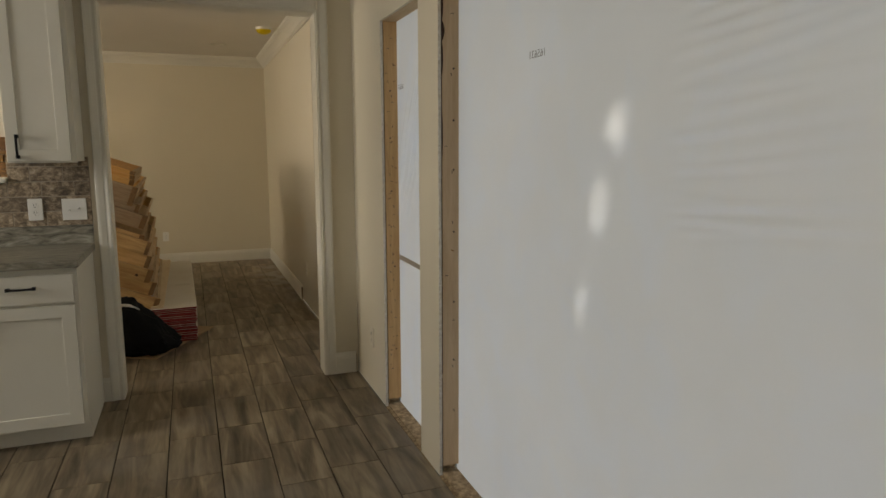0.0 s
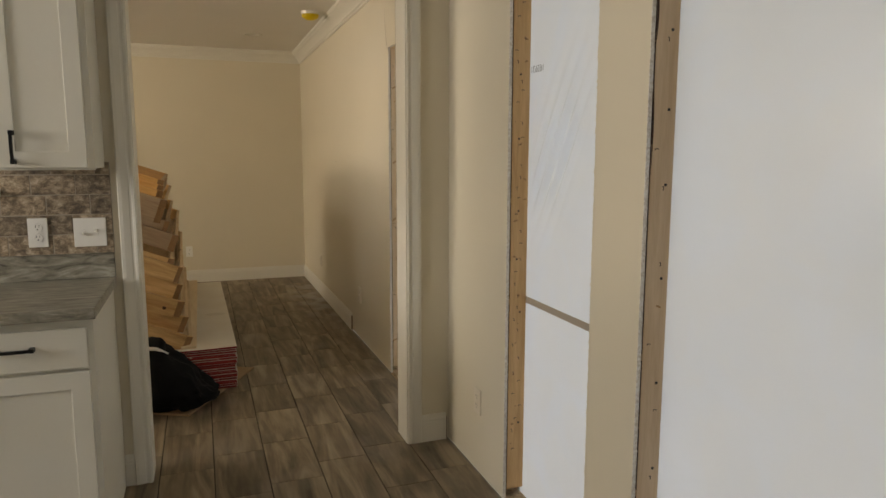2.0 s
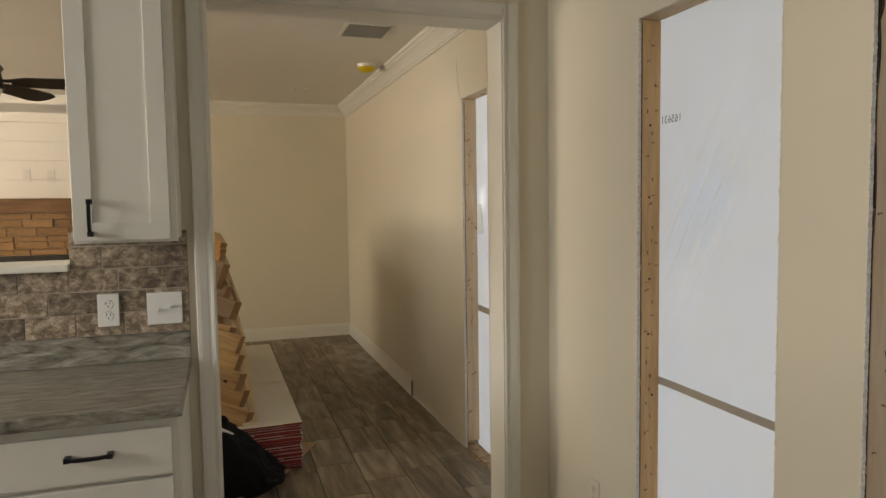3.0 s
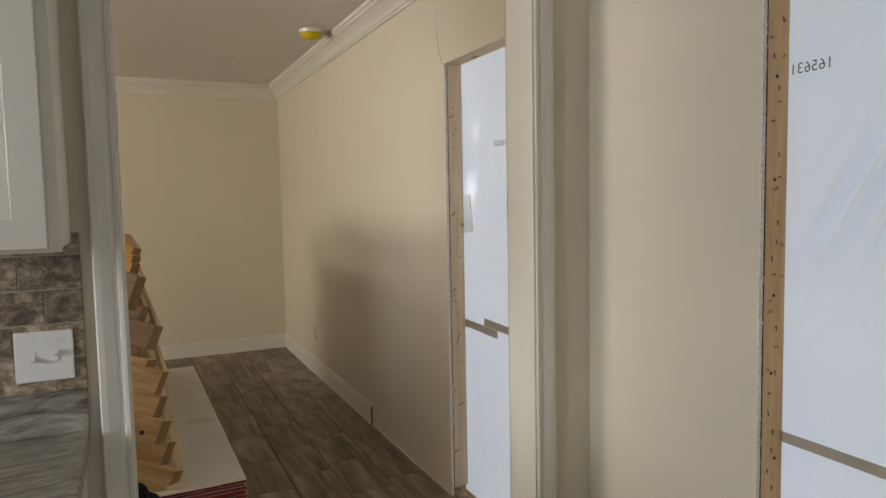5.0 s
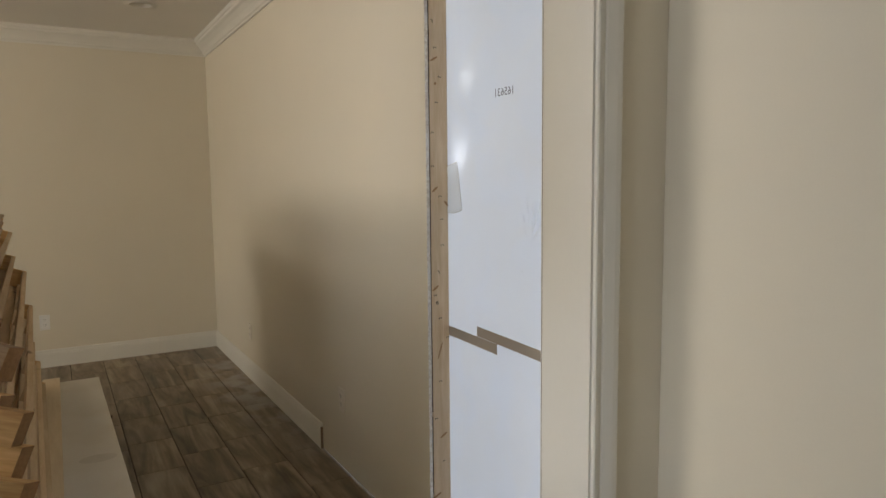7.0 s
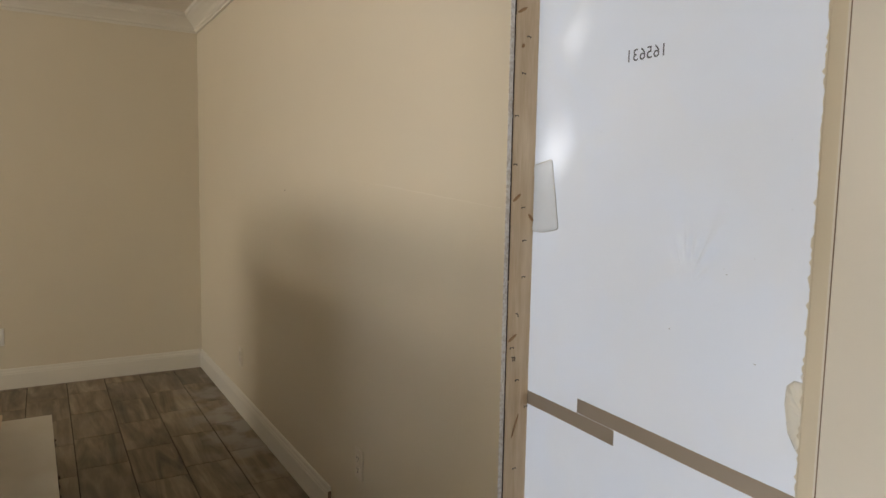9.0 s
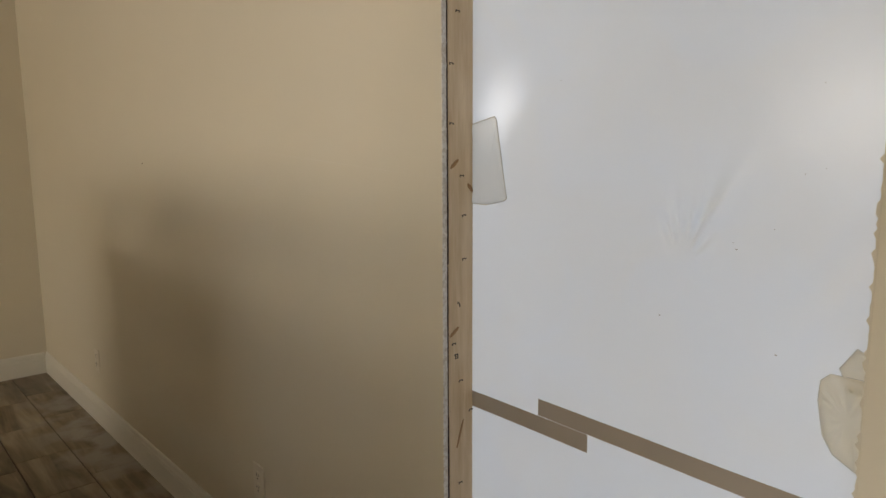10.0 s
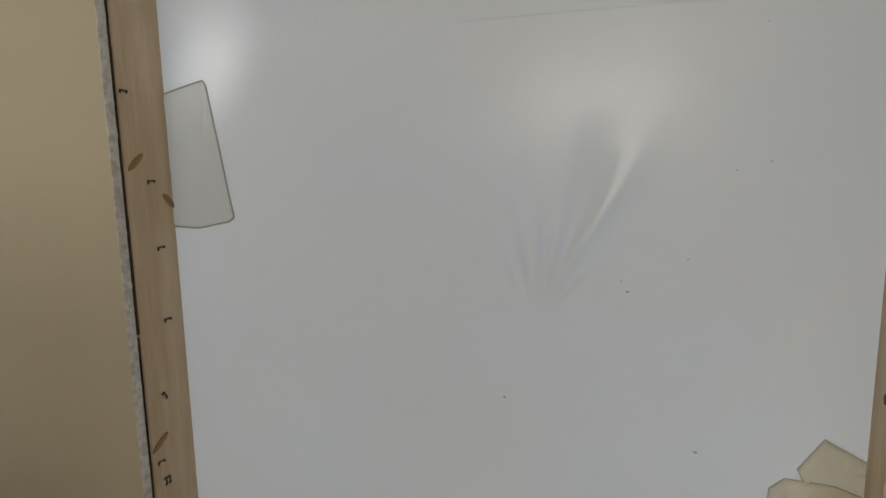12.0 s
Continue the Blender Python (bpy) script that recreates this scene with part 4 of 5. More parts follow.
# ---- kitchen ----
def handle(parent, x, y, z, length, upright):
    """A black bar pull with square feet, in front of a face at y."""
    half = length / 2
    bm = bmesh.new()
    pts = [(-half + 0.006, -0.024), (-half * 0.5, -0.029), (0, -0.030), (half * 0.5, -0.029), (half - 0.006, -0.024)]
    rows = [[bm.verts.new((px, py + dy, dz)) for dy, dz in ((-0.004, -0.005), (0.004, -0.005), (0.004, 0.005), (-0.004, 0.005))] for px, py in pts]
    for a, b in zip(rows, rows[1:]):
        for k in range(4):
            bm.faces.new((a[k], a[(k + 1) % 4], b[(k + 1) % 4], b[k]))
    bm.faces.new(rows[0])
    bm.faces.new(rows[-1])
    for s in (-1, 1):
        add_box(bm, s * half - 0.008, -0.029, -0.007, s * half + 0.008, 0.0, 0.007, None, 0.002)
    m = Matrix.Translation((x, y, z)) @ (pose(0, 0, 0, 0, 90, 0) if upright else Matrix.Identity(4))
    bmesh.ops.transform(bm, matrix=m, verts=bm.verts)
    return part("handle", bm, BLACK, parent, "black metal bar handle")


def shaker_door(parent, x0, x1, y, z0, z1, rail=0.058):
    """A framed door with a sunk panel; y is its front."""
    bm = bmesh.new()
    t = 0.019
    rings = []
    for inset, depth in ((0, t), (0, 0.0015), (0.0015, 0), (rail - 0.0015, 0), (rail, 0.0015), (rail, t)):
        rings.append([bm.verts.new(c) for c in ((x0 + inset, y + depth, z0 + inset), (x1 - inset, y + depth, z0 + inset), (x1 - inset, y + depth, z1 - inset), (x0 + inset, y + depth, z1 - inset))])
    for a, b in zip(rings, rings[1:] + rings[:1]):
        for k in range(4):
            bm.faces.new((a[k], a[(k + 1) % 4], b[(k + 1) % 4], b[k]))
    door = part("door", bm, CABINET, parent, "white shaker door")
    part("panel", box_bm(x0 + rail - 0.003, y + 0.009, z0 + rail - 0.003, x1 - rail + 0.003, y + 0.017, z1 - rail + 0.003), CABINET, door)
    return door


def base_cabinet(x0, x1, label, handle_left=True):
    ob = base("kitchen_cabinet", label, "cabinet", group="base cabinets")
    front = 3.252
    bm = bmesh.new()
    add_box(bm, x0, front + 0.02, 0.1, x1, Y0 - 0.001, 0.876)
    add_box(bm, x0 + 0.001, front + 0.075, 0.0, x1 - 0.001, Y0 - 0.002, 0.1)
    part("body", bm, CABINET, ob)
    bm = bmesh.new()
    add_box(bm, x0, front, 0.1, x0 + 0.036, front + 0.02, 0.876, None, 0.001)
    add_box(bm, x1 - 0.036, front, 0.1, x1, front + 0.02, 0.876, None, 0.001)
    for z0, z1 in ((0.1, 0.135), (0.69, 0.725), (0.84, 0.876)):
        add_box(bm, x0 + 0.036, front + 0.0003, z0, x1 - 0.036, front + 0.02, z1)
    part("face_frame", bm, CABINET, ob)
    d0, d1, y = x0 + 0.012, x1 - 0.018, front - 0.020
    drawer = part("drawer_front", box_bm(d0, y, 0.712, d1, y + 0.019, 0.846, 0.003), CABINET, ob, "flat white drawer front")
    handle(drawer, (d0 + d1) / 2 + 0.01, y, 0.789, 0.105, False)
    door = shaker_door(ob, d0, d1, y, 0.108, 0.698)
    handle(door, d0 + 0.03 if handle_left else d1 - 0.03, y, 0.632, 0.1, True)
    return ob


base_cabinet(-0.851, -0.380, "white painted base cabinet with a drawer beside the passage")
base_cabinet(-1.323, -0.852, "white painted base cabinet with a drawer under the worktop", False)
base_cabinet(-1.795, -1.324, "white painted base cabinet at the end of the run")

top = base("worktop", "grey streaked laminate worktop with a low upstand", "worktop")
bm = bmesh.new()
add_box(bm, -1.83, 3.212, 0.877, -0.367, Y0 - 0.0005, 0.915, None, 0.004)
part("slab", bm, LAMINATE, top)
part("upstand", box_bm(-1.83, Y0 - 0.020, 0.9155, -0.366, Y0 - 0.0006, 1.016, 0.003), LAMINATE, top)

cab = base("wall_cabinet", "tall white shaker wall cabinet with a black handle", "cabinet")
f = 3.518
part("body", box_bm(-0.668, f + 0.02, 1.362, -0.382, Y0 - 0.0005, 2.46, 0.001), CABINET, cab)
bm = bmesh.new()
for x0, x1 in ((-0.674, -0.640), (-0.416, -0.376)):
    add_box(bm, x0, f, 1.358, x1, f + 0.0198, 2.465, None, 0.001)
add_box(bm, -0.640, f + 0.0003, 1.358, -0.416, f + 0.0198, 1.39)
add_box(bm, -0.640, f + 0.0003, 2.43, -0.416, f + 0.0198, 2.465)
part("face_frame", bm, CABINET, cab)
wall_door = shaker_door(cab, -0.672, -0.398, f - 0.02, 1.366, 2.42, 0.056)
handle(wall_door, -0.622, f - 0.02, 1.437, 0.098, True)

sill = tagged(new("window_sill", mesh_of("window_sill", box_bm(-2.3, Y0 - 0.045, 1.2505, -0.7495, Y1 + 0.045, 1.276, 0.006), TRIM)), "white sill board of the opening above the worktop", "sill", kind="structure")
jamb = trim_base("hatch_lining", "white lining of the opening above the worktop")
part("lining", box_bm(-0.712, Y0 + 0.002, 1.3845, -0.7005, Y1 - 0.002, 2.3), TRIM, jamb)


# ---- stack of drywall ----
STAIN = (0.040, 5.86)
rnd = random.Random(7)
sheet_body = mesh_of("panel", box_bm(-1.22, 0, 0, 0, 2.25, 0.0117, 0.001), PAPER)
END_TAPES = []
for k in range(5):
    tape_bm = bmesh.new()
    x = -1.219
    while x < -0.01:
        end = min(x + rnd.choice((0.12, 0.25, 0.5, 0.9)) * rnd.uniform(0.7, 1.3), -0.001)
        add_box(tape_bm, x, -0.0014, rnd.uniform(0.0, 0.0012), end, 0.004, rnd.choice((0.0117, 0.0116, 0.0106, 0.0092)))
        x = end + rnd.choice((0.0, 0.001, 0.003, 0.012))
    END_TAPES.append(mesh_of("end_tape", tape_bm, RED_EDGE))
for i in range(20):
    ob = base("drywall_panel", "white drywall panel with dark red end tape, stacked flat", "drywall panel", 0.14 + rnd.uniform(-0.008, 0.004), 4.94 + rnd.uniform(-0.006, 0.006) - 0.0002 * i, 0.012 + i * 0.0127, group="stack of drywall panels")
    ob.rotation_euler = (0, 0, radians(0.75 + rnd.uniform(-0.12, 0.12)))
    piece("panel", sheet_body, ob, Matrix.Identity(4))
    t = piece("end_tape", END_TAPES[i % 5], ob, pose(rnd.uniform(-0.003, 0), -rnd.uniform(0, 0.002), 0))
    t["label"] = "dark red paper end tape"
    if i > 9:
        for k in range(3):
            long, out = rnd.uniform(0.015, 0.10), rnd.uniform(0.003, 0.014)
            bm = bmesh.new()
            y = rnd.uniform(0.75, 2.15)
            pts = [(-0.003, y), (out * rnd.uniform(0.3, 1), y + 0.2 * long), (out, y + 0.5 * long), (out * rnd.uniform(0.2, 0.8), y + 0.8 * long), (-0.003, y + long)]
            lo, hi = [bm.verts.new((px, py, 0.003)) for px, py in pts], [bm.verts.new((px, py, 0.003 + rnd.uniform(0.002, 0.009))) for px, py in pts]
            bm.faces.new(lo)
            bm.faces.new(hi)
            for j in range(5):
                bm.faces.new((lo[j], lo[(j + 1) % 5], hi[(j + 1) % 5], hi[j]))
            part("torn_tape", bm, TORN_AND_SHADE, ob, "dark torn scrap of edge tape")
STACK_TOP = 0.012 + 20 * 0.0127 - 0.001

thing("loose_board", box_bm(-0.175, 4.97, STACK_TOP + 0.0003, -0.088, 7.24, STACK_TOP + 0.016, 0.002), PALE, "pale flat board lying on the drywall stack", "board")
bm = bmesh.new()
outline = [bm.verts.new((STAIN[0] + 0.072 * math.cos(a * 0.35) * (1 + 0.15 * noise.noise((a, 0, 3))), STAIN[1] + 0.045 * math.sin(a * 0.35) * (1 + 0.2 * noise.noise((a, 2, 5))), STACK_TOP + 0.0004)) for a in range(18)]
bm.faces.new(outline)
thing("water_stain", bm, STAIN_PAPER, "faint grey stain on the top drywall panel", "stain")
bm = box_bm(-0.48, -0.42, 0.0005, 0.0, 0.42, 0.0112, 0.002)
bmesh.ops.transform(bm, matrix=pose(0.06, 4.93, 0, 0, 0, -28), verts=bm.verts)
thing("floor_protection", bm, TAN, "brown board sheet under the drywall stack", "board")


# ---- stack of pine frames ----
def pine_frame(index, corner_x, corner_z, tilt, high, y0, y1, wide=0.46):
    """A long open frame of thin pine, lying tilted: its upper right corner is given."""
    ob = base("pine_frame", "long open pine frame leaning in a tilted stack", "wooden frame", group="stack of pine frames")
    ob.matrix_world = Matrix.Translation((corner_x, y0, corner_z)) @ pose(0, 0, 0, 0, 0, 1.3) @ pose(0, 0, 0, 0, tilt, 0) @ Matrix.Translation((0, 0, -high))
    L, t = y1 - y0, 0.019
    floor_z = 0.004 if high > 0.06 else high - 0.009
    r = random.Random(index)
    out = r.uniform(0.0, 0.006)
    bm = bmesh.new()
    cut = 0.028 + r.uniform(-0.004, 0.006)
    deep = 0.034
    plan = [(-wide, 0), (-cut, 0), (out, deep), (-wide, deep)]
    lo, hi = [bm.verts.new((x, y, 0)) for x, y in plan], [bm.verts.new((x, y, high)) for x, y in plan]
    bm.faces.new(lo)
    bm.faces.new(hi)
    for i in range(4):
        bm.faces.new((lo[i], lo[(i + 1) % 4], hi[(i + 1) % 4], hi[i]))
    part("end_board", bm, PINE_GREY if index in (6, 7, 8) else PINE_ORANGE if index > 8 else PINE, ob)
    bm = bmesh.new()
    plan = [(-cut + 0.0006, -0.0004), (-cut + 0.0016, -0.0004), (out + 0.0016, deep - 0.0004), (out + 0.0006, deep - 0.0004)]
    lo, hi = [bm.verts.new((x, y, 0.001)) for x, y in plan], [bm.verts.new((x, y, high - 0.001)) for x, y in plan]
    bm.faces.new(lo)
    bm.faces.new(hi)
    for i in range(4):
        bm.faces.new((lo[i], lo[(i + 1) % 4], hi[(i + 1) % 4], hi[i]))
    part("end_cut", bm, SHADED_ENDGRAIN, ob, "slanted saw cut of end grain, darkened for shade")
    # panel added to stop light passing the open frame; surfaces the thin top ones
    part("base_panel", box_bm(-wide + t + 0.001, deep + 0.001, floor_z, -t - 0.001, L - t - 0.001, floor_z + 0.007), RAIL if high > 0.06 else PINE_ORANGE, ob)
    part("end_board", box_bm(-wide, L - t, 0, 0, L, high, 0.0015), PINE, ob)
    for x in (-t, -wide):
        part("rail", box_bm(x, 0.0345, high * 0.73, x + t, L - t - 0.0005, high - 0.0005, 0.001), RAIL, ob)
        part("rail", box_bm(x, 0.0345, 0.0005, x + t, L - t - 0.0005, high * 0.27, 0.001), RAIL, ob)
        n = 5
        for k in range(1, n):
            y = t + (L - 2 * t) * k / n + r.uniform(-0.04, 0.04)
            part("spacer", box_bm(x + 0.002, y - 0.018, high * 0.27 + 0.0004, x + t - 0.002, y + 0.018, high * 0.73 - 0.0004), RAIL, ob)
    if index in (2, 5):
        kn = piece("knot", ROUND_KNOT, ob, pose(-r.uniform(0.06, 0.12), -0.0004, high * r.uniform(0.35, 0.6), 90, 0, 0) @ Matrix.Diagonal((1.35, 1.2, 1, 1)))
    return ob


FRAMES = ((-0.11, 0.328, 23, 0.1, 4.985), (-0.126, 0.442, 22, 0.1, 5.02), (-0.145, 0.545, 21, 0.1, 4.99), (-0.15, 0.64, 22, 0.1, 5.025), (-0.142, 0.752, 22, 0.1, 4.988), (-0.189, 0.799, 21, 0.1, 5.028),
          (-0.158, 0.942, 22, 0.1, 4.99), (-0.204, 1.023, 20, 0.09, 5.03), (-0.209, 1.15, 20, 0.14, 4.985), (-0.23, 1.204, 19, 0.04, 5.0), (-0.226, 1.235, 19, 0.03, 5.005), (-0.222, 1.266, 19, 0.03, 5.01))
for i, (cx, cz, tilt, high, y0) in enumerate(FRAMES):
    pine_frame(i, cx, cz, tilt, high, y0, (6.98 if i < 9 else 6.4) + 0.03 * (i % 3))
bm2 = bmesh.new()
add_box(bm2, -0.60, 5.05, STACK_TOP + 0.0005, -0.50, 6.9, STACK_TOP + 0.125, None, 0.003)
thing("timber_prop", bm2, RAIL, "pine timber under the raised side of the frames", "timber")
bm = box_bm(-0.30, 6.5, 0, 0.0, 6.97, 0.02, 0.001)
bmesh.ops.transform(bm, matrix=Matrix.Translation((-0.52, 0, 1.252)) @ pose(0, 0, 0, 0, 20, 0), verts=bm.verts)
thing("loose_plank", bm, PINE, "pine plank lying on top of the frames", "plank")


# ---- black bag ----
bag = base("black_bag", "black fabric bag slumped on the floor beside the drywall", "bag", -0.285, 4.71, 0.0)
bm = bmesh.new()
bmesh.ops.create_icosphere(bm, subdivisions=5, radius=1.0)
for v in bm.verts:
    p = v.co.copy()
    high = 0.41 - 0.29 * max(0.0, min(1.0, (p.x - 0.05) / 0.9)) ** 1.1
    z = (0.5 + 0.5 * math.copysign(abs(p.z) ** 0.75, p.z)) * high
    fold = 0.030 * noise.noise(p * 2.3) + 0.012 * noise.noise(p * 7) + 0.006 * abs(noise.noise(p * 14))
    v.co = Vector((p.x * 0.262 * (1 + 0.18 * (1 - z / 0.4)) + fold, p.y * 0.155 * (1.15 - 0.3 * z / 0.4) + fold * 0.7, max(0.001, z + fold * 0.8 * (z > 0.03))))
part("body", bm, BAG, bag, smooth=True)
part("trim_strip", tube_bm([(-0.16, -0.075, 0.375), (-0.08, -0.09, 0.388), (0.0, -0.092, 0.378), (0.06, -0.085, 0.345)], [0.004, 0.010, 0.010, 0.004], 8), PLATE, bag, "white strip along the bag's top", True)


# ---- living room: fireplace and fan ----
bm = bmesh.new()
add_box(bm, -3.4, FIRE_Y + 0.01, 0.0, -1.2, FAR - 0.001, CEIL_Z)
breast = thing("chimney_breast", bm, WHITE_WALL, "white boarded chimney breast above a stone fireplace", "chimney breast", kind="structure")
board_me = mesh_of("board", box_bm(-1.1, -0.006, 0.002, 1.05, 0.008, 0.176, 0.002), WHITE_WALL)
for i in range(6):
    piece("board", board_me, breast, pose(-2.3, FIRE_Y, 1.57 + i * 0.1795 - (0.0 if i < 5 else 0.09)))
thing("mantel", box_bm(-3.25, FIRE_Y - 0.17, 1.43, -1.25, FIRE_Y - 0.006, 1.567, 0.006), MANTEL, "thick dark-brown wooden mantel shelf on the stone fireplace", "mantel")
fire = base("fireplace", "brown stacked stone fireplace with a black firebox", "fireplace")
part("core", box_bm(-3.2, FIRE_Y - 0.09, 0.0, -1.3, FIRE_Y - 0.008, 1.429), GROUT, fire)
part("firebox", box_bm(-2.75, FIRE_Y - 0.145, 0.25, -1.35, FIRE_Y - 0.0905, 1.03, 0.004), SLOT, fire, "black metal firebox front")
rnd = random.Random(21)
z = 1.035
stone_meshes = []
for k in range(8):
    bm = box_bm(-0.5, -0.5, -0.5, 0.5, 0.5, 0.5, 0.06)
    for v in bm.verts:
        v.co += Vector((noise.noise(v.co * 2 + Vector((k, 0, 0))), noise.noise(v.co * 3 + Vector((0, k, 0))), noise.noise(v.co * 2 + Vector((0, 0, k))))) * 0.09
    stone_meshes.append(mesh_of("stone", bm, STONE))
while z < 1.41:
    h = rnd.uniform(0.045, 0.105)
    h = min(h, 1.427 - z)
    x = -3.2
    while x < -1.31:
        w = min(rnd.uniform(0.12, 0.32), -1.3 - x)
        d = rnd.uniform(0.04, 0.06)
        piece("stone", stone_meshes[rnd.randrange(8)], fire, Matrix.Translation((x + w / 2, FIRE_Y - 0.09 - d / 2 + 0.012, z + h / 2)) @ Matrix.Diagonal((w - 0.006, d, h - 0.004, 1)))
        x += w
    z += h

fan = base("ceiling_fan", "black five-bladed ceiling fan on a short rod", "ceiling fan", -1.37, 5.2, 2.09)
part("motor", disc_bm(0.1, 0.12, 0.05, 28, 0.02), FAN_BLACK, fan)
part("rod", disc_bm(0.013, CEIL_Z - 2.09 - 0.14, (CEIL_Z - 2.09 - 0.03 + 0.11) / 2, 14), FAN_BLACK, fan)
part("canopy", disc_bm(0.065, 0.05, CEIL_Z - 2.09 - 0.026, 24), FAN_BLACK, fan)
part("lamp_bowl", disc_bm(0.07, 0.05, -0.036, 24, -0.02), LENS, fan)
for k in range(5):
    bm = bmesh.new()
    outline = [(0.13, -0.03), (0.2, -0.055), (0.5, -0.068), (0.57, -0.05), (0.585, 0.0), (0.57, 0.05), (0.5, 0.068), (0.2, 0.055), (0.13, 0.03)]
    lo = [bm.verts.new((x, y, 0)) for x, y in outline]
    hi = [bm.verts.new((x, y, 0.007)) for x, y in outline]
    bm.faces.new(lo)
    bm.faces.new(hi)
    for i in range(len(outline)):
        bm.faces.new((lo[i], lo[(i + 1) % len(lo)], hi[(i + 1) % len(hi)], hi[i]))
    add_box(bm, 0.07, -0.014, 0.007, 0.24, 0.014, 0.013)
    bmesh.ops.transform(bm, matrix=pose(0, 0, 0.0, 0, 0, k * 72) @ pose(0, 0, 0.02, -14), verts=bm.verts)
    part("blade", bm, FAN_BLACK, fan)


# ---- unseen tree, added to shade the plastic but for some sun spots ----
tree = base("tree", "unseen leafy tree added to shade the plastic sheets", "tree", 5.6, -0.6, -0.5)
part("trunk", tube_bm([(0, 0, 0), (0.05, 0.03, 1.2), (-0.04, 0.06, 2.6), (0.02, 0.1, 4.2), (0.0, 0.0, 6.0)], [0.26, 0.2, 0.17, 0.12, 0.05], 12), BARK, tree, smooth=True)
rnd = random.Random(33)
for k in range(9):
    a, h = k * 2.4, 2.6 + 0.35 * k
    reach = rnd.uniform(1.6, 2.6)
    end = Vector((math.cos(a) * reach, math.sin(a) * reach, h + rnd.uniform(0.8, 1.8)))
    mid = Vector((math.cos(a) * reach * 0.45, math.sin(a) * reach * 0.45, h + 0.35))
    part("limb", tube_bm([(0, 0.05, h - 0.2), mid, end], [0.09, 0.06, 0.02], 8), BARK, tree, smooth=True)
# holes kept free of leaves so that sun spots land here on the sheets
SUN_SPOT_GAPS = ((1.215, 1.478, 0.03, 0.05, 0.998), (1.295, 1.25, 0.022, 0.05, 0.995), (1.36, 0.955, 0.025, 0.05, 0.998), (1.36, 0.78, 0.018, 0.07, 0.9), (1.50, 0.56, 0.015, 0.04, 0.9),
        (4.80, 1.75, 0.025, 0.03, 0.98), (4.83, 1.44, 0.03, 0.09, 0.98), (4.66, 1.10, 0.03, 0.01, 0.4), (4.33, 1.03, 0.03, 0.01, 0.4))
lv, lf = [], []


def leaf(p):
    q = Euler((rnd.uniform(0, 6.3), rnd.uniform(0, 6.3), rnd.uniform(0, 6.3))).to_matrix()
    s = rnd.uniform(0.05, 0.08)
    k = len(lv)
    lv.extend([p + q @ Vector(c) * s for c in ((-1, 0, 0), (0, -0.5, 0.12), (1.1, 0, 0), (0, 0.5, 0.12))])
    lf.append((k, k + 1, k + 2, k + 3))


while len(lf) < 90000:
    p = Vector((rnd.gauss(0, 1), rnd.gauss(0, 1), rnd.gauss(0, 1))).normalized() * rnd.random() ** 0.29
    p = Vector((p.x * 3.1, p.y * 4.4, p.z * 2.8 + 6.6))
    p += Vector((1, 1, 1)) * 0.5 * noise.noise(p * 0.9)
    w = p + Vector((5.6, -0.6, -0.5))
    foot = w - SUN_WAY * ((w.x - 1.192) / SUN_WAY.x)
    if any(((foot.y - gy) / (ry + 0.038)) ** 2 + ((foot.z - gz) / (rz + 0.038)) ** 2 < 1 and rnd.random() < clear for gy, gz, ry, rz, clear in SUN_SPOT_GAPS):
        continue
    leaf(p)
# extra leaves along the sun's rays, added to close stray gaps over the sheets
more = 0
while more < 17000:
    d = rnd.uniform(1.5, 7.5)
    w = Vector((1.192, rnd.uniform(-0.2, 5.4), rnd.uniform(-0.3, 2.4))) + SUN_WAY * d / SUN_WAY.x
    more += 1
    p = w - Vector((5.6, -0.6, -0.5))
    if (p.x / 3.3) ** 2 + (p.y / 4.6) ** 2 + ((p.z - 6.6) / 3.2) ** 2 > 1:
        continue
    foot = w - SUN_WAY * ((w.x - 1.192) / SUN_WAY.x)
    if any(((foot.y - gy) / (ry + 0.038)) ** 2 + ((foot.z - gz) / (rz + 0.038)) ** 2 < 1 and rnd.random() < clear for gy, gz, ry, rz, clear in SUN_SPOT_GAPS):
        continue
    leaf(p)
leaves = bpy.data.meshes.new("crown")
leaves.from_pydata(lv, [], lf)
leaves.materials.append(LEAF)
crown_ob = new("crown", leaves)
crown_ob.parent = tree
tagged(crown_ob, kind="stuff")


# ---- backsplash tiles ----
splash = tagged(new("backsplash", mesh_of("backsplash", box_bm(-1.83, Y0 - 0.0108, 1.0165, -0.3655, Y0 - 0.0004, 1.2503), GROUT)), "travertine subway tile backsplash above the worktop", "backsplash", kind="structure")
part("grout_bed", box_bm(-0.7485, Y0 - 0.0108, 1.2503, -0.3655, Y0 - 0.0004, 1.384), GROUT, splash)
rnd = random.Random(5)
tile_meshes = {}


def splash_tile(x0, x1, z0, z1):
    key = (round(x1 - x0, 3), round(z1 - z0, 3), rnd.randrange(3))
    if key not in tile_meshes:
        bm = box_bm(-(x1 - x0) / 2, -0.0125, -(z1 - z0) / 2, (x1 - x0) / 2, -0.003, (z1 - z0) / 2, 0.0022)
        for v in bm.verts:
            v.co += Vector((noise.noise(v.co * 60 + Vector((key[2], 0, 0))), 0, noise.noise(v.co * 70 + Vector((0, 0, key[2]))))) * 0.0016
        tile_meshes[key] = mesh_of("tile", bm, TRAVERTINE)
    piece("tile", tile_meshes[key], splash, Matrix.Translation(((x0 + x1) / 2, Y0 + rnd.uniform(-0.001, 0.0006), (z0 + z1) / 2)))


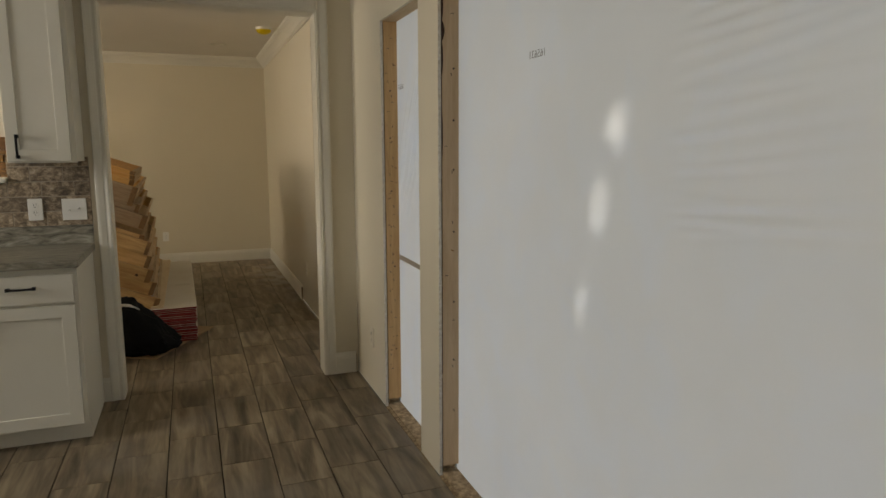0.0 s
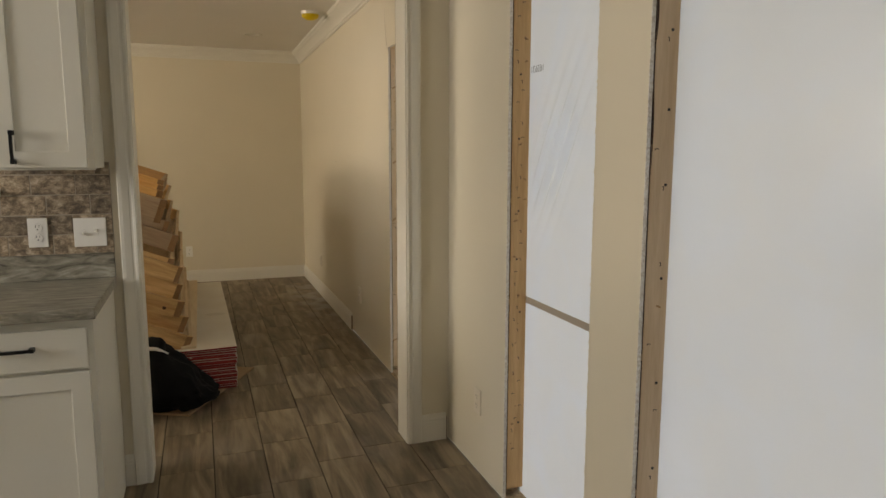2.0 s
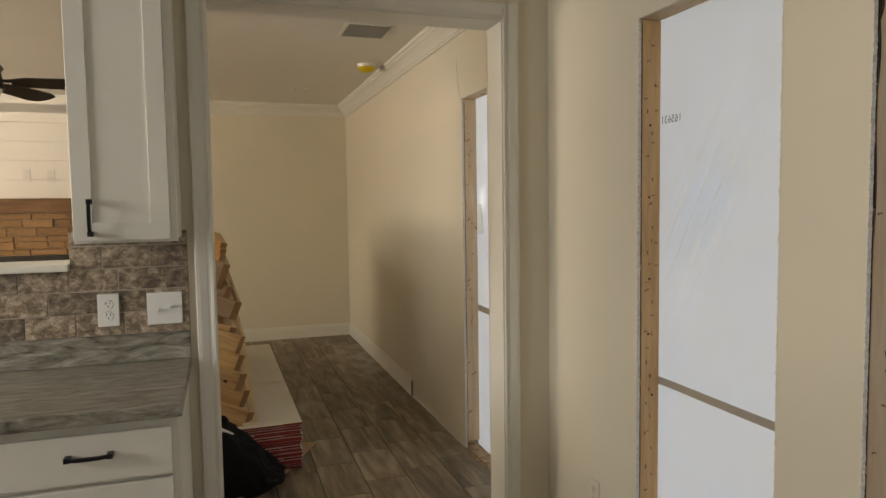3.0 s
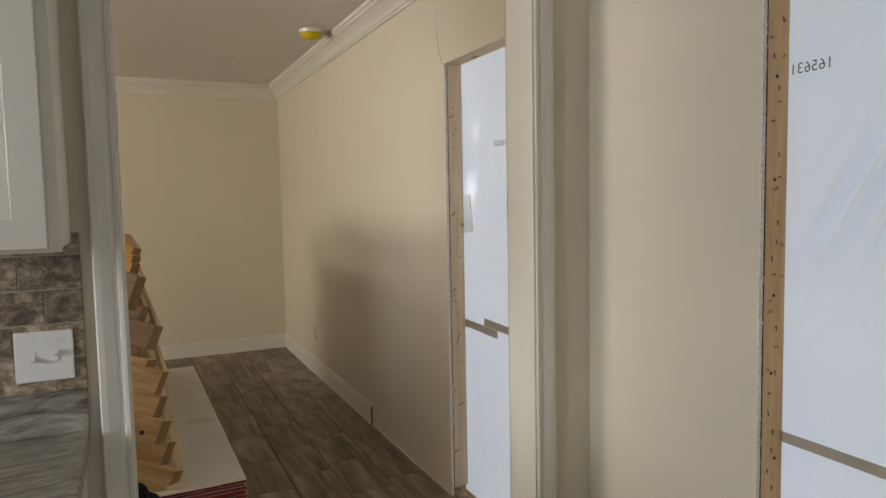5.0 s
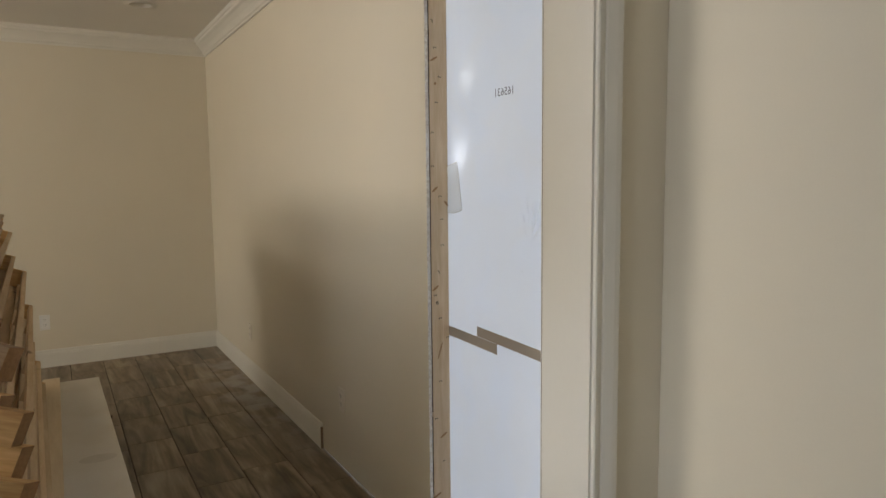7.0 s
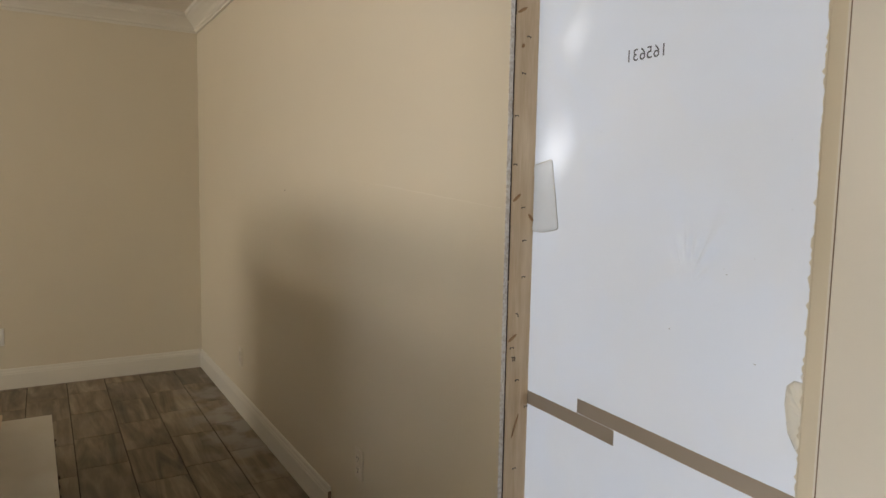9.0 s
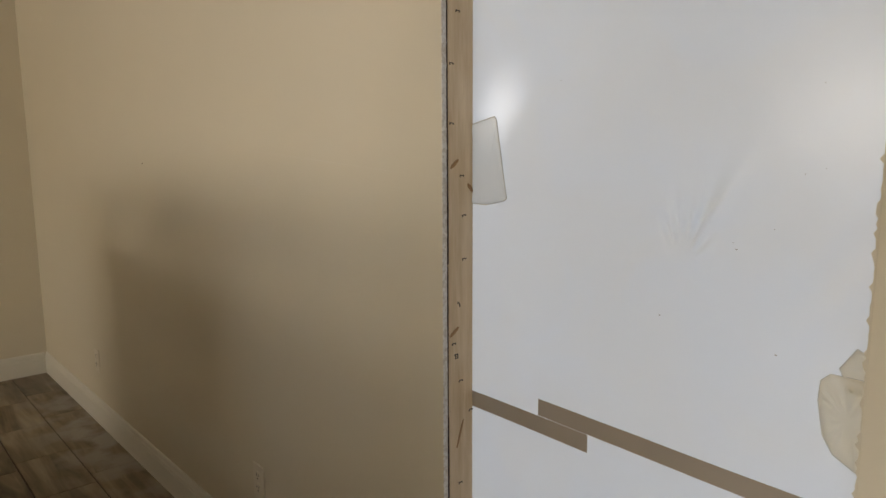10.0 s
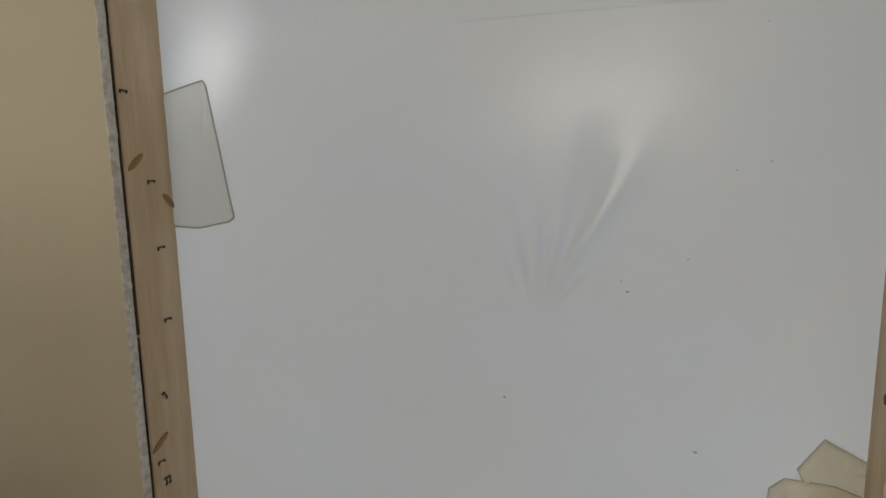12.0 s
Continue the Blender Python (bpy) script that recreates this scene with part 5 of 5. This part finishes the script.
ROW, JOINT, LONG = 0.0795, 0.0032, 0.1555
zrow = 1.0175
row = 0
while zrow < 1.38:
    top_z = min(zrow + ROW - JOINT, 1.384)
    x = -0.3667
    first = (0.4, 0.93, 0.5, 0.82, 0.35)[row % 5] * LONG
    left = -1.82 if zrow < 1.24 else -0.748
    while x > left + 0.01:
        w = first if first else LONG
        first = 0
        x0 = max(x - w + JOINT, left)
        z_top = min(top_z, 1.2495) if x0 < -0.7485 else top_z
        if x - x0 > 0.012:
            splash_tile(x0, x, zrow, z_top)
        x -= w
    zrow += ROW
    row += 1


# ---- floor: wood-look plank tiles ----
floor = bpy.data.objects["floor"]
WIDE, LEN, GAP, BUTT = 0.2285, 0.4345, 0.0052, 0.0028
OFFS = (3.875, 3.566, 3.634, 3.345, 3.433, 3.09)
tile_cache = {}
rest_v, rest_f = [], []


def floor_tile(x0, x1, y0, y1, near):
    x0, x1, y0, y1 = x0 + GAP / 2, x1 - GAP / 2, y0 + BUTT / 2, y1 - BUTT / 2
    if x1 - x0 < 0.015 or y1 - y0 < 0.015:
        return
    if near:
        key = (round(x1 - x0, 3), round(y1 - y0, 3))
        if key not in tile_cache:
            tile_cache[key] = mesh_of("plank_tile", box_bm(-(x1 - x0) / 2, -(y1 - y0) / 2, -0.008, (x1 - x0) / 2, (y1 - y0) / 2, 0.0, 0.0012), TILE)
        piece("plank_tile", tile_cache[key], floor, Matrix.Translation(((x0 + x1) / 2, (y0 + y1) / 2, random.uniform(-0.0004, 0.0))))
    else:
        k = len(rest_v)
        rest_v.extend([(x0, y0, -0.0002), (x1, y0, -0.0002), (x1, y1, -0.0002), (x0, y1, -0.0002), (x0, y0, -0.007), (x1, y0, -0.007), (x1, y1, -0.007), (x0, y1, -0.007)])
        rest_f.extend([(k, k + 1, k + 2, k + 3), (k, k + 1, k + 5, k + 4), (k + 1, k + 2, k + 6, k + 5), (k + 2, k + 3, k + 7, k + 6), (k + 3, k, k + 4, k + 7)])


for c in range(-25, 5):
    x0 = -0.249 + WIDE * c
    x1 = min(x0 + WIDE, X - 0.002)
    if x0 > X - 0.02 or x0 < -5.5:
        continue
    start = OFFS[c % 6] + (0.13 if (c // 6) % 2 else 0.0)
    y = start - LEN * math.ceil((start + 4.0) / LEN)
    while y < FAR:
        a, b = max(y, -4.0), min(y + LEN, FAR - 0.001)
        floor_tile(x0, x1, a, b, x0 > -1.2 and b > 1.7)
        y += LEN
for c in (5, 6):
    x0 = -0.249 + WIDE * c
    x1 = min(x0 + WIDE, X - 0.002)
    if x0 < X - 0.02:
        y = OFFS[c % 6] - LEN * math.ceil((OFFS[c % 6] + 4.0) / LEN)
        while y < FAR:
            floor_tile(x0, x1, max(y, -4.0), min(y + LEN, FAR - 0.001), y + LEN > 1.7)
            y += LEN
rest = bpy.data.meshes.new("plank_tiles_rest")
rest.from_pydata(rest_v, [], rest_f)
rest.materials.append(TILE)
rest_ob = new("plank_tiles_rest", rest)
rest_ob.parent = floor
tagged(rest_ob, kind="stuff")
